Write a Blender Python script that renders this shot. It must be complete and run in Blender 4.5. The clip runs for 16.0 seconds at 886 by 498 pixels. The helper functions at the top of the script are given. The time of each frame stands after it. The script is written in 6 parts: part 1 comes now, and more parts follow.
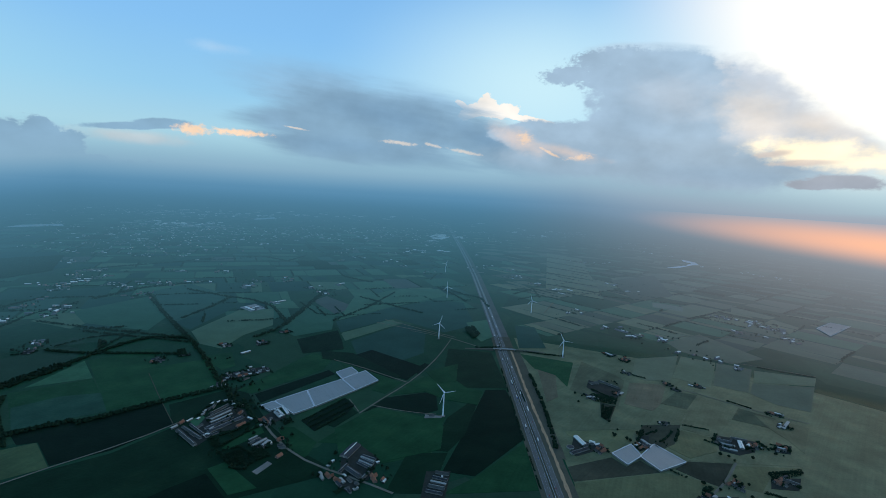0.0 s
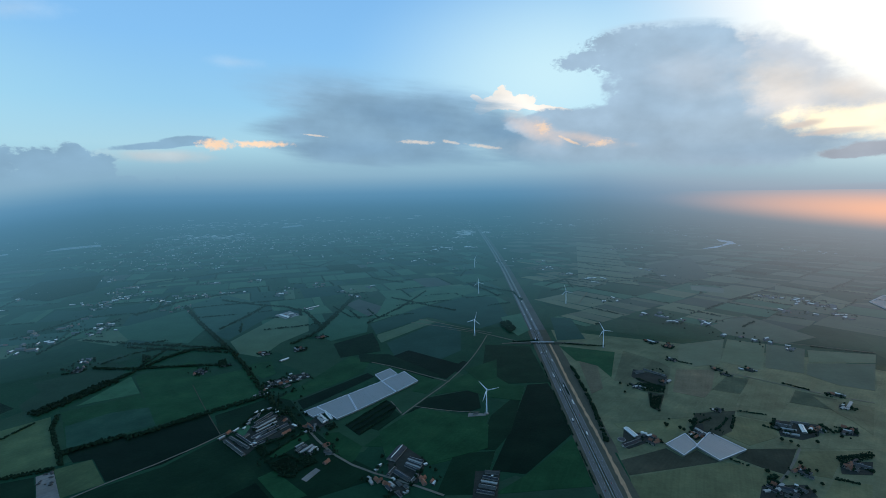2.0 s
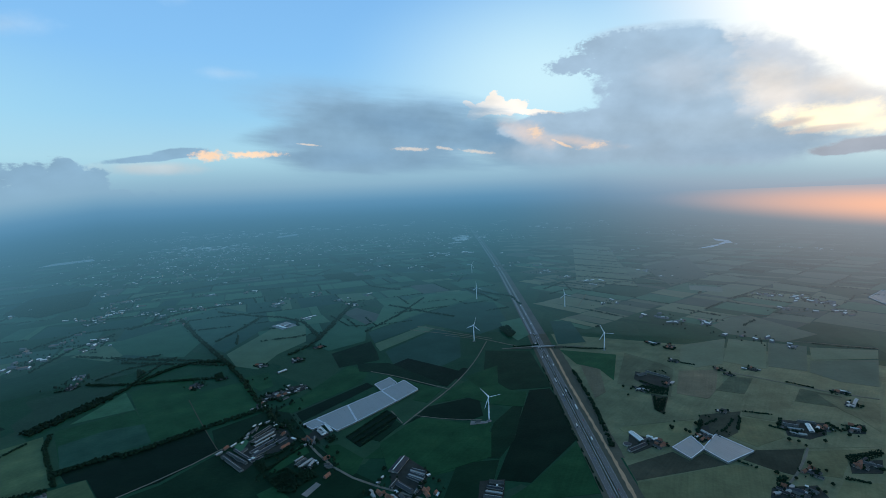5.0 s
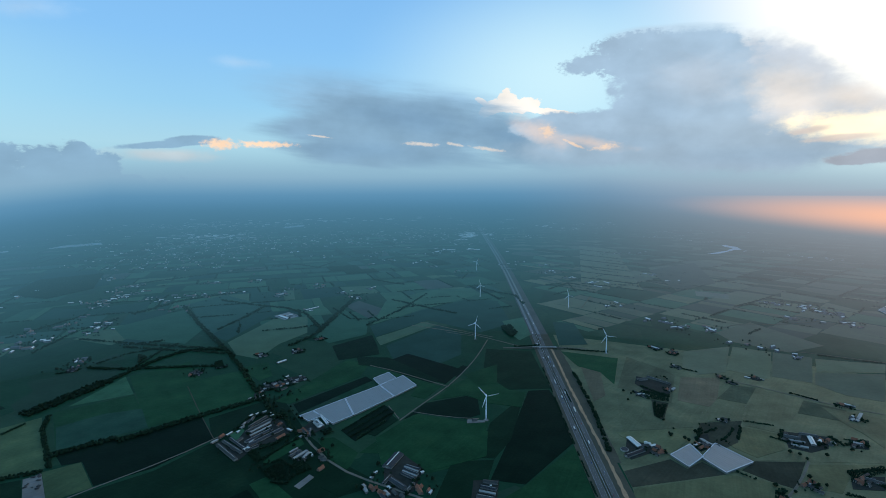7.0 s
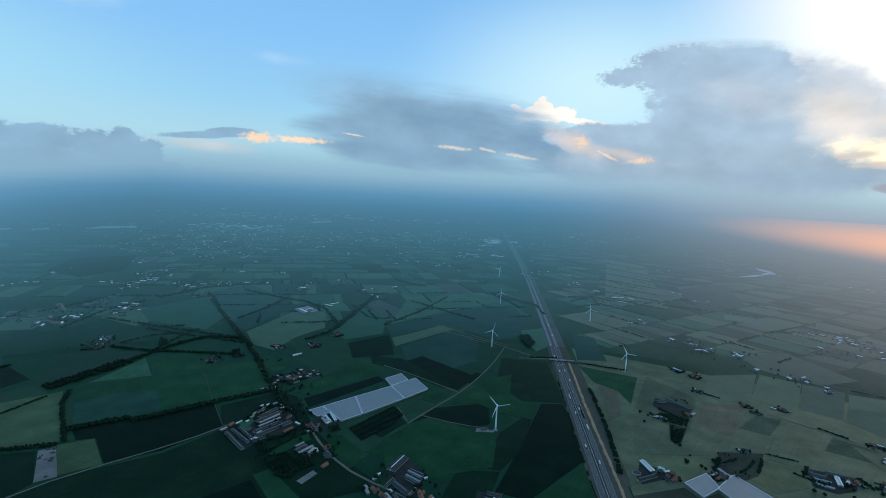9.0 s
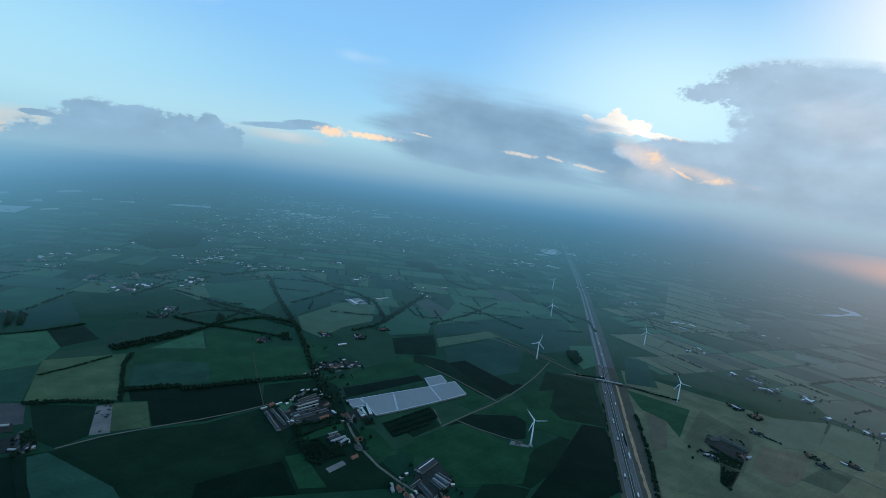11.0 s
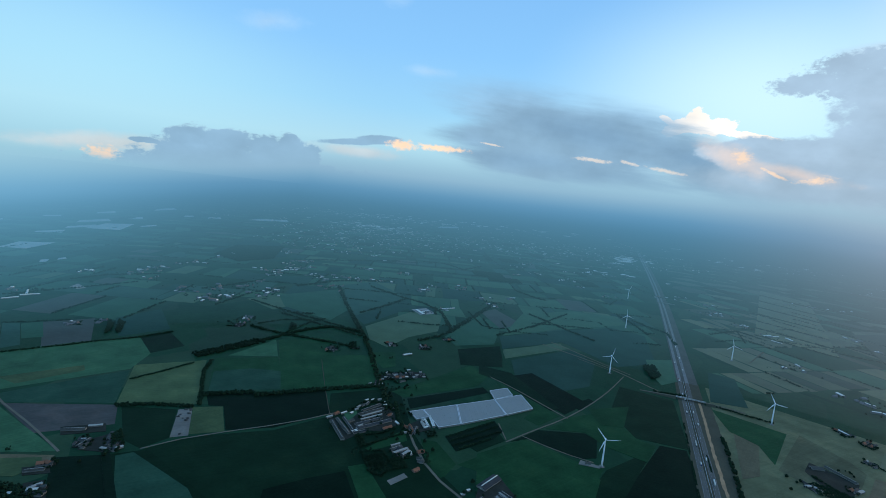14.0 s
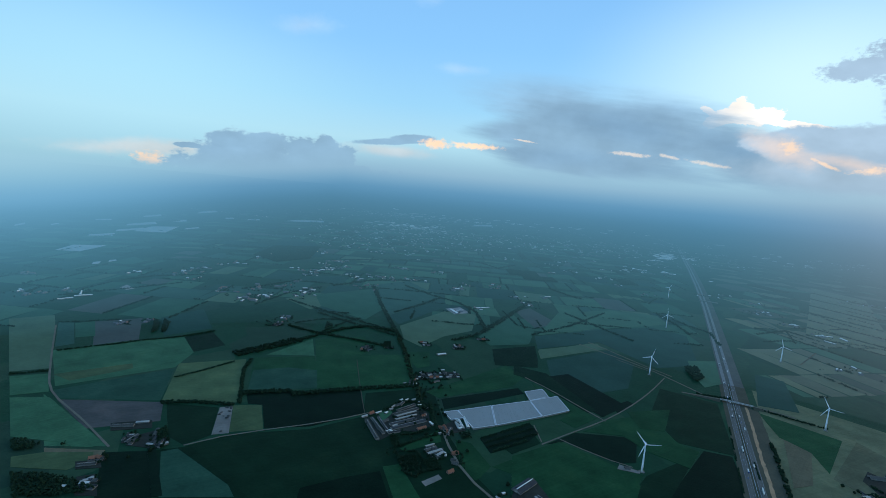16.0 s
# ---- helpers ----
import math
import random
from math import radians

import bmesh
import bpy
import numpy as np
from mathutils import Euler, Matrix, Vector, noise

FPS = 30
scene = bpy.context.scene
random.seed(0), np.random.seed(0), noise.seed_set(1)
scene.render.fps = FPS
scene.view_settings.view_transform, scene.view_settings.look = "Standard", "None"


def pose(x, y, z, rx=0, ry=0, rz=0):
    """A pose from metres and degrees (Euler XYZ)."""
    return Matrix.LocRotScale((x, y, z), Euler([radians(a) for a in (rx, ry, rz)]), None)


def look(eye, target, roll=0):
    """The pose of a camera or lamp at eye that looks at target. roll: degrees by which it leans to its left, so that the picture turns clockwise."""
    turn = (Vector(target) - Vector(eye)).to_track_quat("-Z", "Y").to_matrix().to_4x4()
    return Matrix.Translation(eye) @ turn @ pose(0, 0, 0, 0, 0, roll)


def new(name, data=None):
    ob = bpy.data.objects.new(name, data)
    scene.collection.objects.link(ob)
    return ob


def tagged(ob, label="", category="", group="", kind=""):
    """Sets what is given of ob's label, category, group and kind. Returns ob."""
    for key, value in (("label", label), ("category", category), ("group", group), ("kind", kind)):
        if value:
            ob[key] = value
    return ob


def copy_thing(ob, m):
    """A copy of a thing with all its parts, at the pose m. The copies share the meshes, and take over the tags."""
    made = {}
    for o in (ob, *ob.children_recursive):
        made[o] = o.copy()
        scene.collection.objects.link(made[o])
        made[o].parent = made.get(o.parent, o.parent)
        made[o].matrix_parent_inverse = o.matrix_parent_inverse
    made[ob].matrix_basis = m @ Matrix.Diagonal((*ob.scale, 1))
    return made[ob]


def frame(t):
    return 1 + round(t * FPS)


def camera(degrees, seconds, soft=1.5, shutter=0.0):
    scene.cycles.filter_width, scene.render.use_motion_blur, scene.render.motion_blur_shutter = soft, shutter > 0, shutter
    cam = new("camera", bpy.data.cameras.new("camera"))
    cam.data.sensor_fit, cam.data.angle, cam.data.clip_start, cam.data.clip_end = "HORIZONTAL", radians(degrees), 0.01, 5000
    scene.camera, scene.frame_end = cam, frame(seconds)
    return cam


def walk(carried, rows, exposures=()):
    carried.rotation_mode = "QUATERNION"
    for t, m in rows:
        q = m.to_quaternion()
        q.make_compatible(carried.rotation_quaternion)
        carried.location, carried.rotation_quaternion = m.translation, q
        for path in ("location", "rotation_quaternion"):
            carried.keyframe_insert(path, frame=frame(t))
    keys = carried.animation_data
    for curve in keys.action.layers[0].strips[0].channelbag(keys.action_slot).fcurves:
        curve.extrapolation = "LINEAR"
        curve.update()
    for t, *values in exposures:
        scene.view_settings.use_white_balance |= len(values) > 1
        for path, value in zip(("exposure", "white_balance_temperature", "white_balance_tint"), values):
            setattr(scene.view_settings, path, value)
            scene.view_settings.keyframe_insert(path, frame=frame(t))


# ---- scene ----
EYE_Z = 592.0        # mean height of the flight over the polder
NEAR = 2100.0        # land out to here is built in full; past it everything carries painted haze

cam = camera(84.1, 16.0, soft=0.8)
FLIGHT = (
    (0, 0.1, 0.0, 600.0, -0.14, -6.53, 3.19),
    (0.5, -6.8, 7.0, 598.4, 1.71, -6.78, 1.32),
    (1, -12.6, 12.8, 597.2, 1.79, -7.02, 0.70),
    (1.5, -17.2, 17.7, 596.2, 2.75, -6.88, 0.04),
    (2, -20.9, 21.9, 595.4, 2.77, -6.96, -0.93),
    (2.5, -23.6, 25.5, 594.8, 3.21, -6.70, -1.63),
    (3, -25.4, 28.6, 594.3, 3.14, -6.35, -2.19),
    (3.5, -26.4, 31.3, 594.0, 2.67, -6.08, -2.31),
    (4, -26.6, 33.9, 593.7, 2.68, -6.06, -2.81),
    (6.5, -19.0, 47.0, 592.4, 2.37, -6.71, -0.60),
    (7, -16.1, 50.1, 592.1, 3.10, -6.71, -0.28),
    (7.5, -12.9, 53.6, 591.7, 3.66, -6.64, -0.34),
    (8, -9.5, 57.3, 591.3, 3.62, -6.70, 1.81),
    (8.5, -5.9, 61.3, 590.8, 5.25, -6.50, 2.18),
    (9, -2.2, 65.6, 590.3, 6.13, -6.33, 3.12),
    (11.5, 15.8, 90.6, 587.4, 14.54, -6.50, 7.32),
    (12, 18.9, 95.8, 587.0, 16.18, -6.31, 6.12),
    (12.5, 21.7, 101.0, 586.7, 17.59, -6.32, 5.99),
    (13, 24.1, 105.9, 586.5, 19.18, -6.31, 5.18),
    (13.5, 26.1, 110.6, 586.5, 19.82, -6.43, 5.16),
    (14, 27.6, 114.7, 586.7, 21.14, -6.39, 5.95),
    (14.5, 28.5, 118.3, 587.2, 22.22, -6.31, 5.79),
    (15, 28.9, 121.1, 588.1, 23.20, -6.43, 6.47),
    (15.5, 28.6, 123.0, 589.3, 24.61, -6.68, 5.46),
    (16, 27.6, 123.7, 591.0, 25.11, -6.98, 4.91),
)


def flight_pose(x, y, z, yaw, pitch, roll):
    a, b = radians(yaw), radians(pitch)
    ahead = Vector((-math.sin(a) * math.cos(b), math.cos(a) * math.cos(b), math.sin(b)))
    eye = Vector((x, y, z))
    return look(eye, eye + ahead * 1000, roll)


walk(cam, [(t, flight_pose(*row)) for t, *row in FLIGHT], [(0, -0.06), (4, -0.03), (8, 0.0), (12, 0.07), (16, 0.12)])

# ---------------------------------------------------------------- node helpers


def srgb(r, g, b):
    """A colour seen as 0-255 values, in linear light."""
    return tuple(((c / 255) / 12.92 if c < 10.3 else ((c / 255 + 0.055) / 1.055) ** 2.4) for c in (r, g, b))


class Nodes:
    """Short hand for writing node trees."""

    def __init__(self, tree):
        self.tree = tree
        tree.nodes.clear()

    def put(self, socket, value):
        if isinstance(value, bpy.types.NodeSocket):
            self.tree.links.new(value, socket)
        elif isinstance(value, tuple) and len(value) == 3 and socket.type == "RGBA":
            socket.default_value = (*value, 1.0)
        else:
            socket.default_value = value

    def node(self, kind, **inputs):
        n = self.tree.nodes.new(kind)
        for key, value in inputs.items():
            self.put(n.inputs[key], value)
        return n

    def math(self, op, a, b=0.0, c=0.0, clamp=False):
        n = self.tree.nodes.new("ShaderNodeMath")
        n.operation, n.use_clamp = op, clamp
        for socket, value in zip(n.inputs, (a, b, c)):
            self.put(socket, value)
        return n.outputs[0]

    def step(self, x, a, b, low=0.0, high=1.0):
        """Smooth step of x from a to b."""
        n = self.tree.nodes.new("ShaderNodeMapRange")
        n.interpolation_type = "SMOOTHSTEP"
        for socket, value in zip(n.inputs, (x, a, b, low, high)):
            self.put(socket, value)
        return n.outputs[0]

    def mix(self, fac, a, b, blend="MIX"):
        n = self.tree.nodes.new("ShaderNodeMix")
        n.data_type, n.blend_type = "RGBA", blend
        self.put(n.inputs[0], fac), self.put(n.inputs[6], a), self.put(n.inputs[7], b)
        return n.outputs[2]

    def noise(self, vector, scale, detail=4.0, rough=0.55):
        n = self.node("ShaderNodeTexNoise", Vector=vector, Scale=scale, Detail=detail, Roughness=rough)
        return n.outputs[0]

    def ramp(self, fac, stops, smooth=False):
        n = self.tree.nodes.new("ShaderNodeValToRGB")
        n.color_ramp.interpolation = "B_SPLINE" if smooth else "LINEAR"
        self.put(n.inputs[0], fac)
        while len(n.color_ramp.elements) < len(stops):
            n.color_ramp.elements.new(0.5)
        for e, (at, colour) in zip(n.color_ramp.elements, stops):
            e.position, e.color = at, (*colour, 1)
        return n.outputs[0]


# ---------------------------------------------------------------- sky and light
SUN_AZ, SUN_EL = 44.0, 15.0       # degrees from +y towards +x, and up


def ellipse(k, az, el, at, size, lean=0.0):
    """1 in the middle of an ellipse of the sky, 0 on its rim, negative outside; lean in degrees."""
    c, s = math.cos(radians(lean)), math.sin(radians(lean))
    u, v = k.math("SUBTRACT", az, at[0]), k.math("SUBTRACT", el, at[1])
    p = k.math("MULTIPLY_ADD", u, c / size[0], k.math("MULTIPLY", v, s / size[0]))
    q = k.math("MULTIPLY_ADD", v, c / size[1], k.math("MULTIPLY", u, -s / size[1]))
    return k.math("SUBTRACT", 1.0, k.math("SQRT", k.math("ADD", k.math("MULTIPLY", p, p), k.math("MULTIPLY", q, q))))


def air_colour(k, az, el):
    """The colour of the thick air over the land, by compass and height: blue, paler to the west, and grey towards the
    sun.
    It is lowered to the sides to fit the horizon as the lens bows it."""
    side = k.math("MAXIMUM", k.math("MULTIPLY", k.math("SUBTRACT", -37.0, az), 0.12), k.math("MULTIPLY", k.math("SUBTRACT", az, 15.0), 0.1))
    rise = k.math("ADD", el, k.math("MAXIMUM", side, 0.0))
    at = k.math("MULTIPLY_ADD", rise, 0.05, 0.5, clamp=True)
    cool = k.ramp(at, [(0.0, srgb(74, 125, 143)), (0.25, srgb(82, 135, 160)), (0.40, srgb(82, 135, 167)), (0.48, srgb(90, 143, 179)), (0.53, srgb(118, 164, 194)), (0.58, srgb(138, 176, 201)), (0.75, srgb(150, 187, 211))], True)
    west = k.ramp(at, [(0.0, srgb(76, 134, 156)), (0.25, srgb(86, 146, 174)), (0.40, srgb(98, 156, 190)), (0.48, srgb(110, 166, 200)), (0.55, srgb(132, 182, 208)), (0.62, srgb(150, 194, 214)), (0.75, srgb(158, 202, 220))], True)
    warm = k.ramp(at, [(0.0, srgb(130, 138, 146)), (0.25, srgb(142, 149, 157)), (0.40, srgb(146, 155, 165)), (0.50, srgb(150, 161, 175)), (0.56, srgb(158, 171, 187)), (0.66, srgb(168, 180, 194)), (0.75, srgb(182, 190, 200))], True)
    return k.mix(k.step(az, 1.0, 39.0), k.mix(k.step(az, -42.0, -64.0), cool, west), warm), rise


def make_sky():
    world = bpy.data.worlds.new("evening_sky")
    scene.world, world.use_nodes = world, True
    k = Nodes(world.node_tree)
    way = k.node("ShaderNodeTexCoord").outputs["Generated"]
    xyz = k.node("ShaderNodeSeparateXYZ", Vector=way)
    x, y, z = xyz.outputs
    az = k.math("MULTIPLY", k.math("ARCTAN2", x, y), 180 / math.pi)
    el = k.math("MULTIPLY", k.math("ARCSINE", z), 180 / math.pi)
    flat = k.node("ShaderNodeCombineXYZ", X=k.math("MULTIPLY", az, 0.1), Y=k.math("MULTIPLY", el, 0.16), Z=0.0).outputs[0]
    big, fine = k.noise(flat, 1.1, 2.0), k.noise(flat, 4.5, 8.0, 0.62)
    rag = k.math("SUBTRACT", k.math("MULTIPLY_ADD", big, 0.8, k.math("MULTIPLY", fine, 1.0)), 0.9)
    broad = k.noise(flat, 2.2, 5.0, 0.5)
    billow = k.node("ShaderNodeTexVoronoi", Vector=flat, Scale=5.5)
    billow.feature = "SMOOTH_F1"
    crisp = k.math("MULTIPLY", k.math("SUBTRACT", k.noise(flat, 24.0, 5.0, 0.6), 0.5), 0.32)
    puff = k.math("ADD", crisp, k.math("SUBTRACT", k.math("MULTIPLY_ADD", k.noise(flat, 7.0, 9.0, 0.6), 1.0, k.math("MULTIPLY", billow.outputs["Distance"], -0.7)), 0.28))
    layers = k.node("ShaderNodeCombineXYZ", X=k.math("MULTIPLY", az, 0.045), Y=k.math("MULTIPLY_ADD", el, 0.3, k.math("MULTIPLY", az, 0.03)), Z=3.0).outputs[0]
    streak = k.math("SUBTRACT", k.math("MULTIPLY_ADD", k.noise(layers, 1.6, 3.0), 0.9, k.math("MULTIPLY", k.noise(layers, 6.0, 7.0, 0.55), 0.7)), 0.8)
    lace = k.math("SUBTRACT", k.noise(flat, 15.0, 7.0, 0.62), 0.46)

    # clear evening air, from the horizon up, and whiter towards the sun
    up = k.math("DIVIDE", el, 90.0)
    blue = k.ramp(up, [(0.0, srgb(150, 195, 212)), (0.055, srgb(172, 216, 234)), (0.10, srgb(152, 208, 242)),
                       (0.17, srgb(136, 196, 246)), (0.30, srgb(120, 178, 236)), (1.0, srgb(86, 138, 205))])
    glow = k.step(ellipse(k, az, el, (SUN_AZ, SUN_EL + 3), (31, 21)), 0.0, 0.75)
    sky = k.mix(glow, blue, (1.25, 1.18, 1.06))
    pale = k.math("MULTIPLY", k.step(ellipse(k, az, el, (10, 12), (26, 14)), 0.0, 1.0), 0.95)
    sky = k.mix(pale, sky, srgb(206, 242, 254))

    brim = k.math("MULTIPLY", k.step(ellipse(k, az, el, (-58, 8), (30, 11)), 0.0, 1.0), 0.6)
    sky = k.mix(brim, sky, srgb(176, 228, 247))

    def cloud(colour, masks, rough, amount, soft, top=None, strength=1.0):
        """Lays a cloud over the sky: a union of ellipses with an eaten rim."""
        nonlocal sky
        body = None
        for m in masks:
            e = ellipse(k, az, el, *m)
            body = e if body is None else k.math("SMOOTH_MAX", body, e, 0.3)
        density = k.math("MULTIPLY_ADD", rough, amount, body)
        mask = k.math("MULTIPLY", k.step(density, 0.0, soft), strength)
        paint = colour
        if top is not None:
            paint = k.mix(k.step(density, 0.0, top[1]), top[0], colour)
        shade = k.math("MULTIPLY_ADD", k.math("SUBTRACT", broad, 0.5), 0.55, 1.0)
        paint = k.mix(1.0, paint, k.node("ShaderNodeCombineColor", Red=shade, Green=shade, Blue=shade).outputs[0], "MULTIPLY")
        sky = k.mix(mask, sky, paint)

    white, amber = (1.0, 0.95, 0.88), srgb(255, 222, 192)
    # thin high veils
    cloud(srgb(186, 218, 246), [((-42, 15.6), (4.5, 1.3), 10), ((-30, 20.5), (3.5, 1.4), -20), ((-25, 13.2), (4, 0.8), 0)], rag, 1.0, 1.2, strength=0.5)
    # bright towers behind the grey bank
    cloud(white, [((4.6, 9.8), (1.5, 1.4), 0), ((2.4, 9.2), (1.5, 0.9), 20), ((6.3, 9.6), (1.6, 1.2), 0), ((1.4, 9.9), (1.0, 0.4), -30), ((9.0, 8.6), (4.2, 0.4), -8)], puff, 1.15, 0.14)
    # long grey bank over the highway, in flat layers
    cloud(srgb(146, 186, 218), [((-14, 10.4), (13, 3.4), -5), ((-2, 9.8), (9, 2.4), -8)], streak, 0.5, 0.9, strength=0.8)
    cloud(srgb(136, 173, 201), [((-7, 7.4), (15.5, 4.4), -8), ((-15, 7.0), (9.5, 2.0), 0), ((5, 5.8), (10, 3.4), -16), ((-11, 4.6), (13, 2.8), -1)], streak, 0.45, 0.5)
    cloud(srgb(116, 153, 184), [((-6, 8.0), (13, 3.0), -9), ((4, 6.3), (8, 1.8), -16)], streak, 0.5, 1.0, strength=0.75)
    cloud(srgb(122, 159, 189), [((-12, 4.4), (10, 1.6), -1), ((-2, 3.4), (12, 1.4), 0)], streak, 0.5, 0.9, strength=0.6)
    # great cumulus beside the sun
    cloud(srgb(182, 208, 228), [((20.5, 15.5), (7.2, 1.1), -2)], streak, 0.5, 0.5, strength=0.85)
    cloud(srgb(160, 188, 212), [((17.0, 15.0), (4.5, 1.1), 5), ((13.2, 13.3), (3.6, 1.1), 4), ((17.0, 13.2), (4.0, 1.9), 0)], lace, 1.5, 0.4)
    cloud(srgb(196, 208, 222), [((29, 8.8), (9.5, 6.0), -22), ((35.5, 6.8), (8, 2.4), -18)], rag, 0.35, 0.35)
    cloud(srgb(163, 191, 215), [((22.5, 9.2), (8.6, 6.2), 0), ((23, 13.6), (6.0, 2.4), -4), ((15, 6.6), (9, 2.4), 0), ((9.6, 6.9), (5.5, 1.8), 0)], puff, 0.42, 0.2)
    cloud(srgb(158, 184, 206), [((15, 4.4), (13, 2.6), 0), ((27, 4.3), (16, 3.4), 0)], rag, 0.4, 0.5)
    cloud(srgb(188, 204, 220), [((24, 11.0), (6.5, 3.4), -10), ((30, 11.0), (5.0, 2.4), -30)], rag, 0.8, 0.9, strength=0.7)
    cloud(srgb(236, 228, 220), [((31.5, 8.6), (6, 3.6), -28), ((36, 8.0), (6, 1.8), -16)], rag, 0.7, 1.0, strength=0.75)
    cloud(srgb(150, 178, 202), [((20, 8.5), (5, 3.0), 20), ((17, 5.4), (9, 1.6), 0), ((27, 3.2), (10, 1.4), 0)], rag, 0.7, 0.9, strength=0.6)
    cloud((1.15, 1.07, 0.96), [((44, 12.5), (11, 5.2), 0)], rag, 0.4, 1.3, strength=0.8)
    # lit rents low in the clouds
    cloud(srgb(236, 214, 202), [((8.0, 6.6), (5.0, 1.6), -24), ((13.5, 5.2), (5.5, 0.9), -12)], rag, 1.0, 0.9, strength=0.6)
    cloud(amber, [((8.7, 6.6), (1.0, 0.8), -30), ((15.0, 4.7), (1.6, 0.4), 8), ((11.6, 5.1), (1.6, 0.2), -25)], lace, 2.4, 1.0, strength=0.75)
    cloud((1.3, 1.12, 0.78), [((37, 5.5), (7.0, 1.9), -4), ((43, 4.8), (6, 1.4), 0)], rag, 1.3, 0.9, strength=0.95)
    cloud(srgb(214, 202, 196), [((33, 5.4), (2.0, 0.4), 8), ((35.5, 4.6), (3.4, 0.4), 3)], rag, 1.2, 0.7, strength=0.8)
    cloud(srgb(166, 176, 190), [((38.6, 2.9), (3.6, 0.9), 0), ((36.5, 2.6), (3.0, 0.6), 0)], puff, 0.6, 0.3)
    cloud(srgb(232, 222, 212), [((-5.6, 5.35), (2.4, 0.3), -3), ((-1.7, 5.3), (1.1, 0.22), -10), ((2.2, 4.75), (2.4, 0.25), -8), ((-16.9, 6.1), (1.6, 0.14), -6)], lace, 2.0, 0.9, strength=0.75)
    # far line of cumulus and its lit caps
    cloud(srgb(206, 212, 214), [((-32, 3.7), (7, 0.9), 0), ((-55, 1.6), (12, 1.2), 4)], rag, 0.8, 0.9, strength=0.75)
    cloud(srgb(140, 178, 206), [((-32, 4.8), (6.0, 0.45), 6), ((-29.6, 5.3), (3.4, 0.6), 4)], puff, 0.5, 0.3)
    cloud(amber, [((-27.0, 5.0), (2.0, 0.7), 0), ((-22.6, 5.1), (3.6, 0.42), 0), ((-56.0, 0.5), (2.0, 0.8), -6)], lace, 2.2, 0.9)
    cloud(srgb(140, 178, 206), [((-47.3, 1.9), (6.6, 2.7), 3), ((-49.3, 3.0), (2.4, 1.5), 0), ((-45.6, 3.2), (2.6, 1.7), 0), ((-41.8, 2.2), (2.3, 2.4), 0), ((-38.7, 2.0), (3.3, 3.0), 0),
                                ((-45, 0.0), (14, 2.6), 3), ((-53.0, 2.2), (1.6, 0.35), 0)], puff, 0.85, 0.2, top=(srgb(166, 202, 222), 0.22))
    # the thick air over the land, which the clouds sink into
    low, rise = air_colour(k, az, el)
    sky = k.mix(k.math("MAXIMUM", k.step(rise, k.step(az, -48.0, -26.0, 4.0, 5.2), 0.6), k.step(el, 1.0, -0.5)), sky, low)

    nishita = k.node("ShaderNodeTexSky")
    nishita.sky_type, nishita.sun_disc = "NISHITA", False
    nishita.sun_elevation, nishita.sun_rotation = radians(SUN_EL), radians(SUN_AZ)
    back1 = k.node("ShaderNodeBackground", Color=nishita.outputs[0], Strength=k.step(el, 1.5, 8.0, 0.0, 0.003))
    back2 = k.node("ShaderNodeBackground", Color=sky, Strength=1.0)
    total = k.node("ShaderNodeAddShader")
    k.put(total.inputs[0], back1.outputs[0]), k.put(total.inputs[1], back2.outputs[0])
    k.put(k.node("ShaderNodeOutputWorld").inputs[0], total.outputs[0])


make_sky()
sun = new("sun", bpy.data.lights.new("sun", "SUN"))
sun.data.energy, sun.data.angle, sun.data.color = 0.5, radians(40), (1.0, 0.88, 0.74)
sun.matrix_basis = look((3000 * math.sin(radians(SUN_AZ)), 3000 * math.cos(radians(SUN_AZ)), 3000 * math.tan(radians(SUN_EL))), (0, 0, 0))

# ---------------------------------------------------------------- materials


